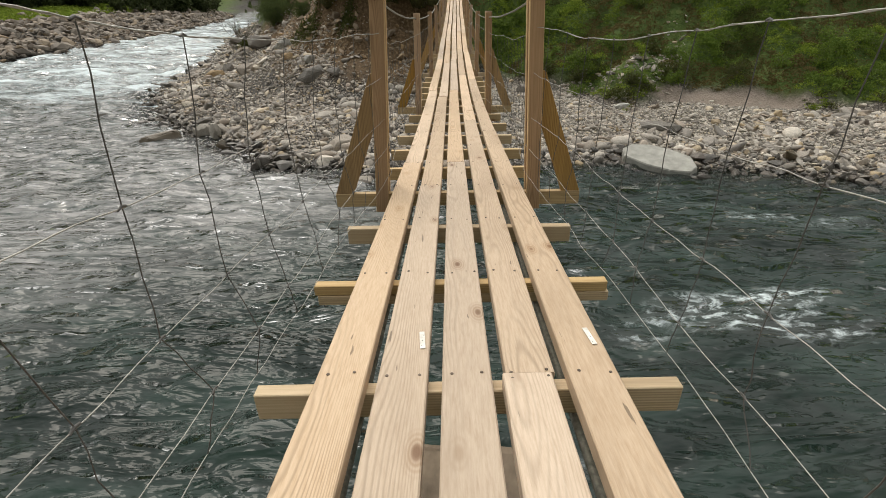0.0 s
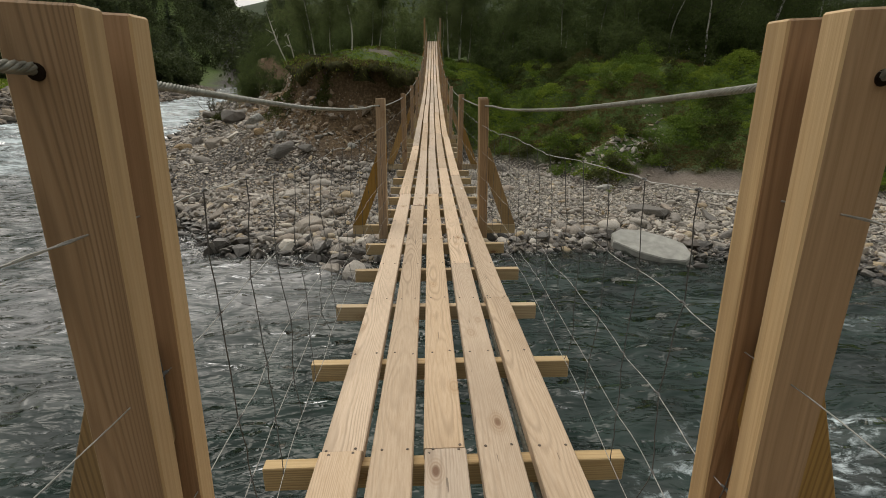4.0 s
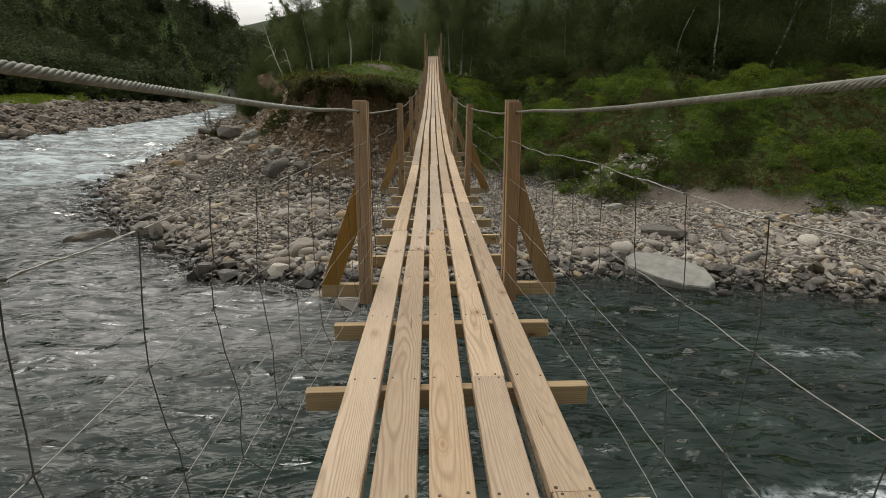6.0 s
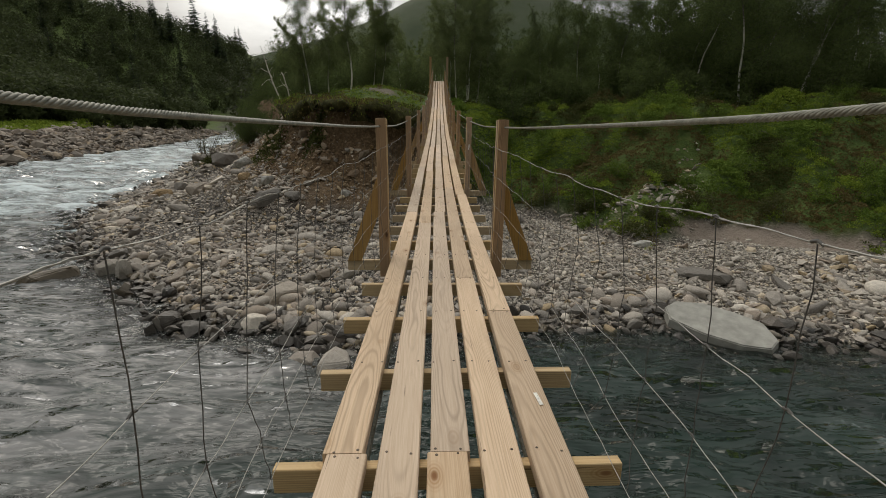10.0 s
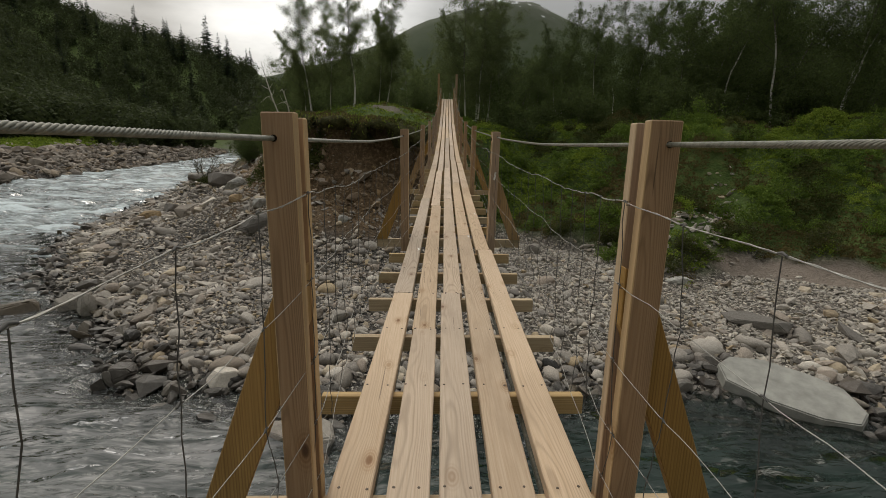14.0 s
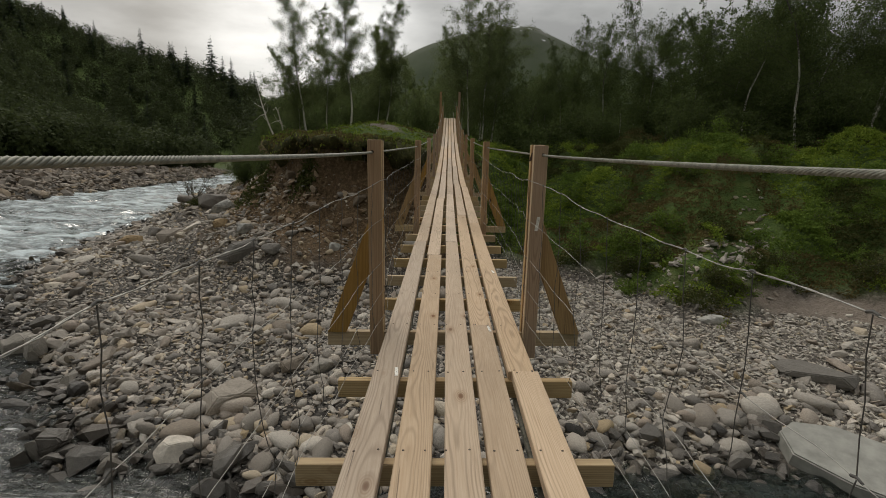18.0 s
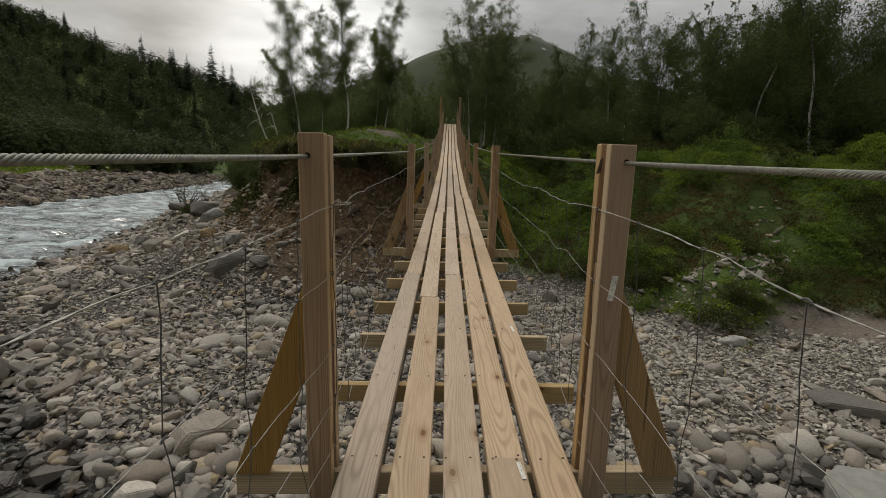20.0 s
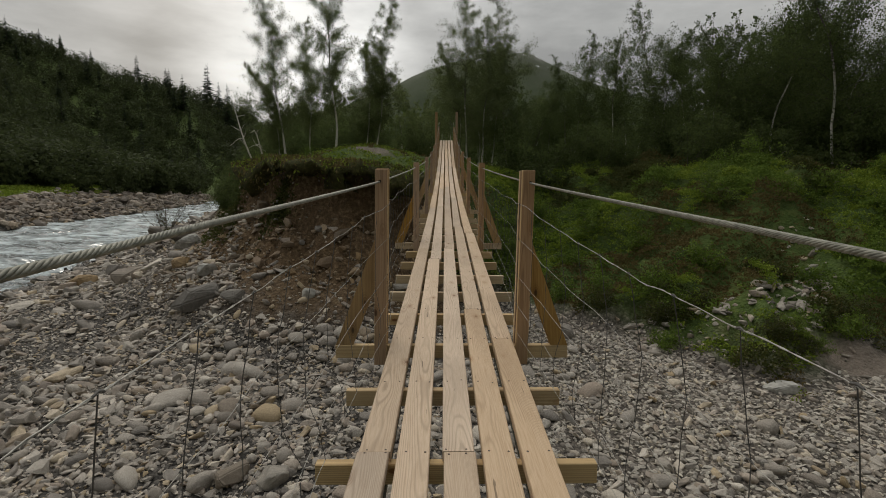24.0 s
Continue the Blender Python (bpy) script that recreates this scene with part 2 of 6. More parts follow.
def leaf_material(name, a, b, c, thin=0.35):
    M = Mat(name, 0.75, 0.12)
    geo = M.node("NewGeometry")
    info = M.node("ObjectInfo")
    n = M.noise(M.coords(), 0.9, 3)
    f = M.math("FRACT", M.math("ADD", geo.outputs["Random Per Island"], info.outputs["Random"]))
    col = M.ramp(M.math("ADD", M.math("MULTIPLY", f, 0.6), M.math("MULTIPLY", n, 0.4)), ((0.15, a), (0.5, b), (0.85, c)))
    M.color(col)
    tr = M.node("BsdfTranslucent")
    M.link(col, tr.inputs["Color"])
    mx = M.node("MixShader", Fac=thin)
    M.link(M.b.outputs[0], mx.inputs[1])
    M.link(tr.outputs[0], mx.inputs[2])
    M.link(mx.outputs[0], M.out.inputs["Surface"])
    return M.m


BIRCH_LEAF = leaf_material("birch_leaves", (0.085, 0.108, 0.042), (0.122, 0.152, 0.056), (0.165, 0.198, 0.074), 0.5)
SHRUB_LEAF = leaf_material("willow_leaves", (0.080, 0.130, 0.022), (0.132, 0.198, 0.034), (0.195, 0.262, 0.048))
HERB_LEAF = leaf_material("heath_leaves", (0.125, 0.180, 0.024), (0.190, 0.262, 0.034), (0.275, 0.330, 0.050))
DRY_LEAF = leaf_material("dry_heath_leaves", (0.09, 0.075, 0.03), (0.14, 0.11, 0.04), (0.17, 0.14, 0.06))
TURF_LEAF = leaf_material("dark_heath_leaves", (0.045, 0.055, 0.018), (0.072, 0.085, 0.024), (0.11, 0.105, 0.034))
# darker copy of the birch leaves: the wood's shade is put into the colour
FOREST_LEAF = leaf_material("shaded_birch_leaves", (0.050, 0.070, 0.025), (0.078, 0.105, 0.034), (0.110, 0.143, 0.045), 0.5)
HILL_LEAF = leaf_material("hillside_leaves", (0.040, 0.052, 0.021), (0.054, 0.070, 0.027), (0.073, 0.090, 0.034), 0.4)
NEEDLE = leaf_material("spruce_needles", (0.020, 0.033, 0.016), (0.031, 0.048, 0.021), (0.046, 0.066, 0.029), 0.2)


def bark_material(name, pale, dark, at):
    M = Mat(name, 0.8, 0.2)
    co = M.node("TexCoord")
    sep = M.node("SeparateXYZ")
    M.link(co.outputs["Object"], sep.inputs[0])
    v = M.coords((2.5, 2.5, 9.0), 7.0)
    n = M.noise(v, 2.0, 5, 0.6)
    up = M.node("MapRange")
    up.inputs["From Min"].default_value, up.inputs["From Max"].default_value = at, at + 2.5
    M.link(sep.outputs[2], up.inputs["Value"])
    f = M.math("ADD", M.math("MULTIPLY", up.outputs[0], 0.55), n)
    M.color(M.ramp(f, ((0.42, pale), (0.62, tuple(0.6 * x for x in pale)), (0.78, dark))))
    M.bump(n, 0.5, 0.02)
    return M.m


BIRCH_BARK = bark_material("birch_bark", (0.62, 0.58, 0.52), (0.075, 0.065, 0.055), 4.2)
DARK_BARK = bark_material("dark_bark", (0.16, 0.14, 0.12), (0.05, 0.042, 0.034), 1.0)


# ---- mesh helpers ----
def mesh_np(name, verts, faces, mats, smooth=False, index=None):
    """A mesh from arrays: verts (n, 3), faces (m, k) all with k corners."""
    verts, faces = np.asarray(verts, np.float32), np.asarray(faces, np.int32)
    me = bpy.data.meshes.new(name)
    m, k = faces.shape
    me.vertices.add(len(verts))
    me.loops.add(m * k)
    me.polygons.add(m)
    me.vertices.foreach_set("co", verts.ravel())
    me.loops.foreach_set("vertex_index", faces.ravel())
    me.polygons.foreach_set("loop_start", np.arange(0, m * k, k, dtype=np.int32))
    me.polygons.foreach_set("loop_total", np.full(m, k, np.int32))
    for mat in (mats if isinstance(mats, (list, tuple)) else [mats]):
        me.materials.append(mat)
    if index is not None:
        me.polygons.foreach_set("material_index", np.asarray(index, np.int32))
    me.polygons.foreach_set("use_smooth", np.full(m, smooth, bool))
    me.update(calc_edges=True)
    me.validate()
    return me


def child(name, me, parent, label="", kind=""):
    ob = new(name, me)
    ob.parent = parent
    return tagged(ob, label, kind=kind)


def part(name, bm, material, parent, label=""):
    me = bpy.data.meshes.new(name)
    bm.to_mesh(me)
    bm.free()
    me.materials.append(material)
    return child(name, me, parent, label)


def tube(path, radii, sides=6):
    """Verts and quads of a tube along a path."""
    path = np.asarray(path, float)
    radii = np.broadcast_to(np.asarray(radii, float), (len(path),))
    tan = np.gradient(path, axis=0)
    tan /= np.linalg.norm(tan, axis=1)[:, None] + 1e-9
    ref = np.array([0, 0, 1.0]) if abs(tan[0, 2]) < 0.8 else np.array([1.0, 0, 0])
    a = np.cross(tan, ref)
    a /= np.linalg.norm(a, axis=1)[:, None] + 1e-9
    b = np.cross(tan, a)
    ang = np.arange(sides) * 2 * np.pi / sides
    ring = a[:, None, :] * np.cos(ang)[None, :, None] + b[:, None, :] * np.sin(ang)[None, :, None]
    v = (path[:, None, :] + ring * radii[:, None, None]).reshape(-1, 3)
    n = len(path)
    i = np.arange(n - 1)[:, None] * sides + np.arange(sides)[None, :]
    j = np.arange(n - 1)[:, None] * sides + (np.arange(sides)[None, :] + 1) % sides
    f = np.stack([i, j, j + sides, i + sides], -1).reshape(-1, 4)
    return v, f


def gather(pieces):
    """Joins (verts, faces) pieces."""
    vs, fs, o = [], [], 0
    for v, f in pieces:
        vs.append(v)
        fs.append(np.asarray(f) + o)
        o += len(v)
    return np.concatenate(vs), np.concatenate(fs)


def smooth01(x):
    x = np.clip(x, 0, 1)
    return x * x * (3 - 2 * x)


_lat = np.random.RandomState(7).rand(256, 256)


def vnoise(x, y):
    """Smooth value noise, 0 to 1, on a unit lattice."""
    xi, yi = np.floor(x).astype(int), np.floor(y).astype(int)
    fx, fy = smooth01(x - xi), smooth01(y - yi)
    g = lambda i, j: _lat[(xi + i) % 256, (yi + j) % 256]
    return (g(0, 0) * (1 - fx) + g(1, 0) * fx) * (1 - fy) + (g(0, 1) * (1 - fx) + g(1, 1) * fx) * fy


def fbm(x, y, octaves=4):
    s, a, t = 0.0, 0.5, 0.0
    for o in range(octaves):
        s = s + a * vnoise(x * 2 ** o + 17.3 * o, y * 2 ** o - 9.1 * o)
        t += a
        a *= 0.5
    return s / t


def signed(x, y, line):
    """Distance to a polyline, positive on its left-hand side."""
    best, side = np.full(x.shape, 1e9), np.zeros(x.shape)
    for (ax, ay), (bx_, by_) in zip(line[:-1], line[1:]):
        dx, dy = bx_ - ax, by_ - ay
        u = np.clip(((x - ax) * dx + (y - ay) * dy) / (dx * dx + dy * dy), 0, 1)
        d = np.hypot(x - ax - u * dx, y - ay - u * dy)
        s = dx * (y - ay) - dy * (x - ax)
        near = d < best - 1e-9
        best, side = np.where(near, d, best), np.where(near, s, side)
    return np.where(side > 0, best, -best)


# ---- the plan ----
SHORE = [(-85, 290), (-63, 200), (-49, 142), (-38, 95), (-31, 71), (-28.5, 63), (-26.3, 54), (-26.2, 45), (-24.6, 37.5), (-22.0, 33.5), (-18.5, 29.3), (-14.6, 26), (-11.5, 23), (-9.4, 20.9), (-6.7, 20.1),
         (-4.2, 18.9), (-2.3, 17.9), (0.6, 18.8), (3.6, 19.9), (5.9, 19.5), (8.5, 19.9), (11.2, 18.2), (13.8, 18.8), (16, 17.8), (19, 16.4), (40, 11), (150, -10), (900, -60)]
FOOT = [(-59, 200), (-45.5, 142), (-35, 95), (-26, 71), (-20, 60.5), (-16.8, 53), (-15, 47.5), (-13.4, 42.5), (-11.6, 38.8), (-7.6, 35.2), (-3.8, 33.6), (-1, 34.6), (2, 36), (4.5, 35.2), (6.3, 33.2), (8.5, 32),
        (9.8, 29.6), (10.8, 27.4), (13, 27.6), (15, 28.6), (18, 27.4), (21, 25.6), (30, 24), (60, 18), (150, 0), (900, -40)]
LEFT_SHORE = [(-500, -400), (-120, -60), (-66, 20), (-48, 62), (-49, 76), (-51, 95), (-54, 115), (-59, 142), (-76, 200), (-100, 290)]
NEAR_SHORE = [(900, -75), (60, -16), (14, -6.5), (6, -3.6), (2.6, -1.9), (0.8, -1.7), (-1.2, -2.6), (-4, -5), (-20, -14), (-120, -60)]


STEP, BAY = 0.713, 6
Y_END = 50.5


def deck(y):
    """Centre line and height of the cross-beams' tops along the sagging bridge."""
    y = np.asarray(y, float)
    a = np.minimum(y, 21.4)
    u = a / 10
    z = -0.07671 * a + 0.004908 * a * a - 0.00278 * u ** 3 - 0.01509 * u ** 4
    x = 0.019054 * a + 0.000251 * a * a
    d = y - a
    return np.stack([x + 0.0291 * d, y, z + 0.069 * d + 0.00296 * d * d], -1)


def water_level(x, y):
    up = smooth01((y - 27) / 42) * smooth01((-x - 6) / 14)
    return -6.2 + 2.1 * up + np.clip(y - 70, 0, 400) * 0.012 * (x < 0)


def ground_height(x, y):
    d = signed(x, y, SHORE)
    e = signed(x, y, FOOT)
    l = signed(x, y, LEFT_SHORE)
    nr = signed(x, y, NEAR_SHORE)
    w = water_level(x, y)
    bumps = fbm(x * 0.35, y * 0.35, 4) - 0.5
    # river bed and gravel bar
    h = w - 0.12 + np.where(d > 0, 1.75 * (1 - np.exp(-np.clip(d, 0, 60) / 6.0)), np.maximum(-1.3, 0.22 * d)) + 0.35 * bumps
    # wooded terrace behind the bar: steep and eroded by the bridge, gentle green slope beside it
    wide = 2.4 + 9.6 * smooth01((x - 1.0) / 7.0) + 2.2 * smooth01((-x - 9.5) / 6)
    k = np.clip(e / wide, 0, 1)
    steep = smooth01((x - 1) / 6)
    prof = (1 - steep) * (0.62 * k + 0.38 * smooth01((k - 0.70) / 0.30)) + steep * (0.55 * k + 0.45 * smooth01(k))
    rise = 6.6 + 0.5 * (fbm(x * 0.12, y * 0.12, 3) - 0.5) - 1.2 * np.exp(-((x - 1.5) / 3.0) ** 2)
    talus = (2.3 * smooth01((-x - 4) / 5) * smooth01((x + 20) / 5) + 1.9 * smooth01((0.6 - x) / 3) * smooth01((x + 9) / 4)) * smooth01((e + 5.0) / 5.0)
    h = h + talus
    h = np.where(e > 0, h + (rise - talus) * prof + np.clip(e - wide, 0, 14) * 0.10 + np.clip(e - wide - 14, 0, 80) * 0.03 + bumps * 0.6 * np.clip(e, 0, 1), h)
    h = h + (e > 0) * (fbm(x * 1.3, y * 1.3, 3) - 0.5) * 1.5 * (1 - steep) * smooth01(k * 5) * smooth01((1 - k) * 4)
    h = h + (e > -2) * (fbm(x * 3.1 + 5, y * 3.1, 2) - 0.5) * 0.5 * (1 - steep) * smooth01((e + 2) / 2) * smooth01((1 - k) * 4)
    h = h + np.where(e > 0, (fbm(x * 0.42 + 9, y * 0.42, 3) - 0.5) * 1.7 + (fbm(x * 1.05 + 3, y * 1.05, 2) - 0.5) * 1.0, 0) * steep * smooth01(e / 2)
    h = h + 1.1 * np.exp(-((x + 22.0) ** 2 + (y - 55.0) ** 2) / 6.0)   # mound at the end of the scree
    h = h + 0.95 * smooth01((e - wide) / 6.0) * (1 - steep)   # the terrace rises behind its edge
    # land over the river on the far left, with its wooded hill
    land = w + 4.3 * (1 - np.exp(-np.clip(l, 0, 60) / 13)) + np.clip(l - 20, 0, 300) * 0.04 + bumps
    h = np.where(l > 0, np.maximum(land, h), h)
    flank = np.clip(6 - 0.27 * x, 6, 80) * (0.92 + 0.16 * fbm(x * 0.02, y * 0.02, 3))
    h = h + flank * np.maximum(smooth01((l - 14) / 150), smooth01((y - 200) / 130) * (x < 60)) * (1 - 0.7 * smooth01((y - 340) / 200))
    # the near bank
    near = w - 0.3 + np.where(nr > 0, 0.9 * np.clip(nr, 0, 7.5), 0.5 * np.maximum(nr, -2)) + bumps
    h = np.maximum(h, np.where(nr > -2, near, -99))
    # added rise, out of view behind the near bank, to block light from there
    h = h + 34 * smooth01((nr - 10) / 60) * (x > -150)
    # the ground dips under the bridge
    b = deck(y)
    free = b[..., 2] - 0.75 + 0.5 * np.clip(np.abs(x - b[..., 0]) - 1.2, 0, 30)
    h = np.where((y > 8) & (y < 50.2), np.minimum(h, free), h)
    # valley sides far off
    r = np.hypot(x, y)
    return h + smooth01((r - 250) / 900) * 45 + smooth01((np.abs(x) - 120) / 500) * 60 * (x > 0)


def stretch(spots):
    out = []
    for a, b, step in spots:
        out.extend(np.arange(a, b, step))
    return np.array(out)


# ---- ground ----
def ground_material():
    M = Mat("river_gravel_and_heath", 0.9, 0.2)
    co = M.node("TexCoord")
    v = co.outputs["Object"]
    att = M.node("Attribute")
    att.attribute_name = "cover"
    sep = M.node("SeparateColor")
    M.link(att.outputs["Color"], sep.inputs[0])
    vor = M.node("TexVoronoi", Scale=9.0)
    M.link(v, vor.inputs["Vector"])
    vor2 = M.node("TexVoronoi", Scale=24.0)
    M.link(v, vor2.inputs["Vector"])
    sepv = M.node("SeparateColor")
    M.link(vor.outputs["Color"], sepv.inputs[0])
    grav = M.ramp(sepv.outputs[0], ((0.0, (0.050, 0.047, 0.043)), (0.5, (0.102, 0.094, 0.085)), (0.85, (0.170, 0.157, 0.141)), (1.0, (0.25, 0.23, 0.205))))
    n = M.noise(v, 3.0, 6, 0.6)
    grav = M.mix(0.55, grav, M.ramp(n, ((0.3, (0.5, 0.48, 0.46)), (0.7, (1, 1, 1)))), "MULTIPLY")
    # gaps between the pebbles darkened in the colour, standing in for shade
    crack = M.ramp(vor.outputs["Distance"], ((0.0, (1, 1, 1)), (0.55, (0.75, 0.75, 0.75)), (0.8, (0.3, 0.3, 0.3))))
    grav = M.mix(0.7, grav, crack, "MULTIPLY")
    grav = M.mix(att.outputs["Alpha"], grav, M.mix(1.0, grav, (1.75, 1.68, 1.6), "MULTIPLY"))   # paler dry gravel away from the rapids
    n3 = M.noise(v, 0.7, 5, 0.6)
    soil = M.ramp(M.noise(v, 5.0, 7, 0.7), ((0.3, (0.060, 0.039, 0.022)), (0.5, (0.128, 0.085, 0.047)), (0.63, (0.215, 0.150, 0.088)), (0.8, (0.34, 0.258, 0.168))))
    heath = M.ramp(M.math("ADD", M.math("MULTIPLY", n, 0.6), M.math("MULTIPLY", n3, 0.4)), ((0.3, (0.045, 0.070, 0.018)), (0.5, (0.080, 0.120, 0.030)), (0.65, (0.120, 0.140, 0.042)), (0.8, (0.15, 0.125, 0.05))))
    sand = M.ramp(n, ((0.3, (0.20, 0.165, 0.135)), (0.7, (0.27, 0.225, 0.185))))
    c = M.mix(sep.outputs[0], grav, heath)
    c = M.mix(sep.outputs[1], c, soil)
    c = M.mix(sep.outputs[2], c, sand)
    M.color(c)
    hgt = M.math("SUBTRACT", M.math("MULTIPLY", n, 0.8), M.math("MULTIPLY", vor.outputs["Distance"], 0.6))
    M.bump(M.math("SUBTRACT", hgt, M.math("MULTIPLY", vor2.outputs["Distance"], 0.2)), 0.8, 0.12)
    return M.m


gx = stretch([(-3000, -400, 130), (-400, -100, 20), (-100, -34, 2.2), (-34, -23, 0.4), (-23, 3, 0.22), (3, 34, 0.3), (34, 100, 2.2), (100, 400, 20), (400, 3001, 130)])
gy = stretch([(-600, -60, 60), (-60, -8, 2.6), (-8, 15, 0.5), (15, 31, 0.36), (31, 48, 0.22), (48, 54, 0.36), (54, 120, 2.0), (120, 420, 14), (420, 4001, 150)])
GX, GY = np.meshgrid(gx, gy)
GZ = ground_height(GX, GY)
gi = (np.arange(len(gy) - 1)[:, None] * len(gx) + np.arange(len(gx) - 1)[None, :]).ravel()
GF = np.stack([gi, gi + 1, gi + len(gx) + 1, gi + len(gx)], -1)
g_me = mesh_np("ground", np.stack([GX, GY, GZ], -1).reshape(-1, 3), GF, ground_material(), True)


def sand_reach(x, y):
    """Under one on the strip of bare sand below the slope."""
    u, v = 0.935 * (x - 17.8) - 0.355 * (y - 28.0), 0.355 * (x - 17.8) + 0.935 * (y - 28.0)
    return np.hypot(u / 4.8, v / 0.85)


GULLY = [(8.6, 32.4), (10.4, 31.6), (12.2, 31.0), (13.4, 30.6), (15.2, 32.0), (16.6, 33.4), (17.6, 35.2)]


def gully_reach(x, y):
    return np.abs(signed(x, y, GULLY)) + 1.6 * (fbm(x * 0.9, y * 0.9, 2) - 0.5)


def trodden(x, y):
    """Under one on the worn patches of the terrace."""
    return np.minimum(np.hypot((x + 4.3) / 0.9, (y - 42.6) / 0.7), np.hypot((x + 3.1) / 0.8, (y - 41.3) / 0.6))


def cover(x, y):
    """Heath, bare soil and sand shares of the ground."""
    e = signed(x, y, FOOT)
    l = signed(x, y, LEFT_SHORE)
    nr = signed(x, y, NEAR_SHORE)
    rag = (fbm(x * 0.5, y * 0.5, 4) - 0.5)
    heath = smooth01((e + 2.6 * rag - 0.5) / 1.6)
    heath = np.maximum(heath, smooth01((l - 2 - 19 * (1 - smooth01((y - 110) / 60)) + 7 * rag) / 4))
    heath = np.maximum(heath, smooth01((nr - 5 + 4 * rag) / 3))
    wide_ = 2.4 + 2.2 * smooth01((-x - 9.5) / 6)
    bare = smooth01((2.2 - x + 3 * rag) / 2.0) * smooth01((x + 27) / 3) * smooth01((wide_ * 1.2 - e + 0.6 * rag) / 0.5) * smooth01((e + 3.2 + 3 * rag) / 2.5)
    sand = smooth01(2.0 - 1.5 * sand_reach(x, y) + 0.8 * rag)
    sand = np.maximum(sand, smooth01(1.7 - trodden(x, y) + 1.5 * rag) * 0.7)
    return np.stack([heath * (1 - sand), bare, sand * (1 - bare), smooth01((x - 0.5) / 4)], -1)


att = g_me.color_attributes.new("cover", "FLOAT_COLOR", "POINT")
att.data.foreach_set("color", cover(GX, GY).reshape(-1).astype(np.float32))
ground = tagged(new("ground", g_me), "gravel river bar, eroded earth bank and green heath slope", "ground", kind="structure")


# ---- water ----
def water_material():
    M = Mat("river_water", 0.08)
    co = M.node("TexCoord")
    v = co.outputs["Object"]
    att = M.node("Attribute")
    att.attribute_name = "river"
    sep = M.node("SeparateColor")
    M.link(att.outputs["Color"], sep.inputs[0])   # foam, depth, chop
    n1 = M.noise(M.coords((0.5, 1.0, 1)), 0.85, 2, 0.35, 1.3)
    n2 = M.noise(M.coords((1.0, 2.4, 1)), 1.5, 2, 0.5, 0.9)
    crest = M.math("ABSOLUTE", M.math("SUBTRACT", M.noise(M.coords((0.45, 1.35, 1)), 0.75, 2, 0.35, 1.5), 0.5))
    fine = M.math("ABSOLUTE", M.math("SUBTRACT", M.noise(M.coords((0.85, 2.4, 1)), 1.4, 2, 0.5, 0.9), 0.5))   # small sharp ripples
    hgt = M.math("SUBTRACT", M.math("ADD", M.math("MULTIPLY", n1, 1.7), M.math("MULTIPLY", n2, 0.30)), M.math("MULTIPLY", crest, 1.2))
    hgt = M.math("SUBTRACT", hgt, M.math("MULTIPLY", fine, 0.13))
    bp = M.node("Bump", Strength=1.0, Distance=0.34)
    M.link(hgt, bp.inputs["Height"])
    body = M.node("BsdfDiffuse")
    # pale sky reflection painted into the body colour, in streaks
    sky_sheen = M.math("MULTIPLY", att.outputs["Alpha"], M.ramp(M.noise(M.coords((0.42, 2.1, 1)), 1.0, 6, 0.68, 1.1), ((0.33, (0.05, 0.05, 0.05)), (0.47, (0.5, 0.5, 0.5)), (0.62, (1, 1, 1)))))
    M.link(M.mix(sky_sheen, M.ramp(M.noise(M.coords((0.5, 1.0, 1)), 0.55, 4, 0.6, 0.8), ((0.40, (0.006, 0.0135, 0.0108)), (0.62, (0.018, 0.034, 0.028)))), (0.30, 0.295, 0.292)), body.inputs["Color"])
    clear = M.node("BsdfTransparent")
    clear.inputs["Color"].default_value = (0.62, 0.66, 0.62, 1)
    m1 = M.node("MixShader")
    M.link(sep.outputs[1], m1.inputs[0])
    M.link(clear.outputs[0], m1.inputs[1])
    M.link(body.outputs[0], m1.inputs[2])
    gloss = M.node("BsdfGlossy", Roughness=0.05)
    fr = M.node("Fresnel", IOR=1.34)
    M.link(bp.outputs[0], gloss.inputs["Normal"])
    M.link(bp.outputs[0], fr.inputs["Normal"])
    m2 = M.node("MixShader")
    M.link(fr.outputs[0], m2.inputs[0])
    M.link(m1.outputs[0], m2.inputs[1])
    M.link(gloss.outputs[0], m2.inputs[2])
    foam = M.node("BsdfDiffuse")
    foam.inputs["Color"].default_value = (0.66, 0.74, 0.76, 1)
    f1 = M.noise(M.coords((0.26, 1.1, 1)), 0.42, 8, 0.70, 1.2)
    f2 = M.noise(M.coords((0.75, 1.3, 1)), 2.3, 9, 0.76, 0.45)
    ff = M.math("ADD", M.math("ADD", M.math("MULTIPLY", f1, 0.74), M.math("MULTIPLY", f2, 0.26)), M.math("MULTIPLY", sep.outputs[2], 0.15))
    broad = M.ramp(ff, ((0.515, (0, 0, 0)), (0.595, (0.25, 0.25, 0.25)), (0.68, (0.80, 0.80, 0.80)), (0.78, (1.0, 1.0, 1.0))))
    vein = M.ramp(f2, ((0.50, (0, 0, 0)), (0.56, (0.35, 0.35, 0.35)), (0.66, (0.95, 0.95, 0.95))))
    f3 = M.noise(M.coords((0.7, 1.0, 1)), 1.3, 4, 0.6, 0.5)
    fleck = M.math("MULTIPLY", vein, M.ramp(M.math("ADD", M.math("MULTIPLY", sep.outputs[0], 0.55), M.math("MULTIPLY", f3, 0.5)), ((0.50, (0, 0, 0)), (0.72, (1, 1, 1)))))
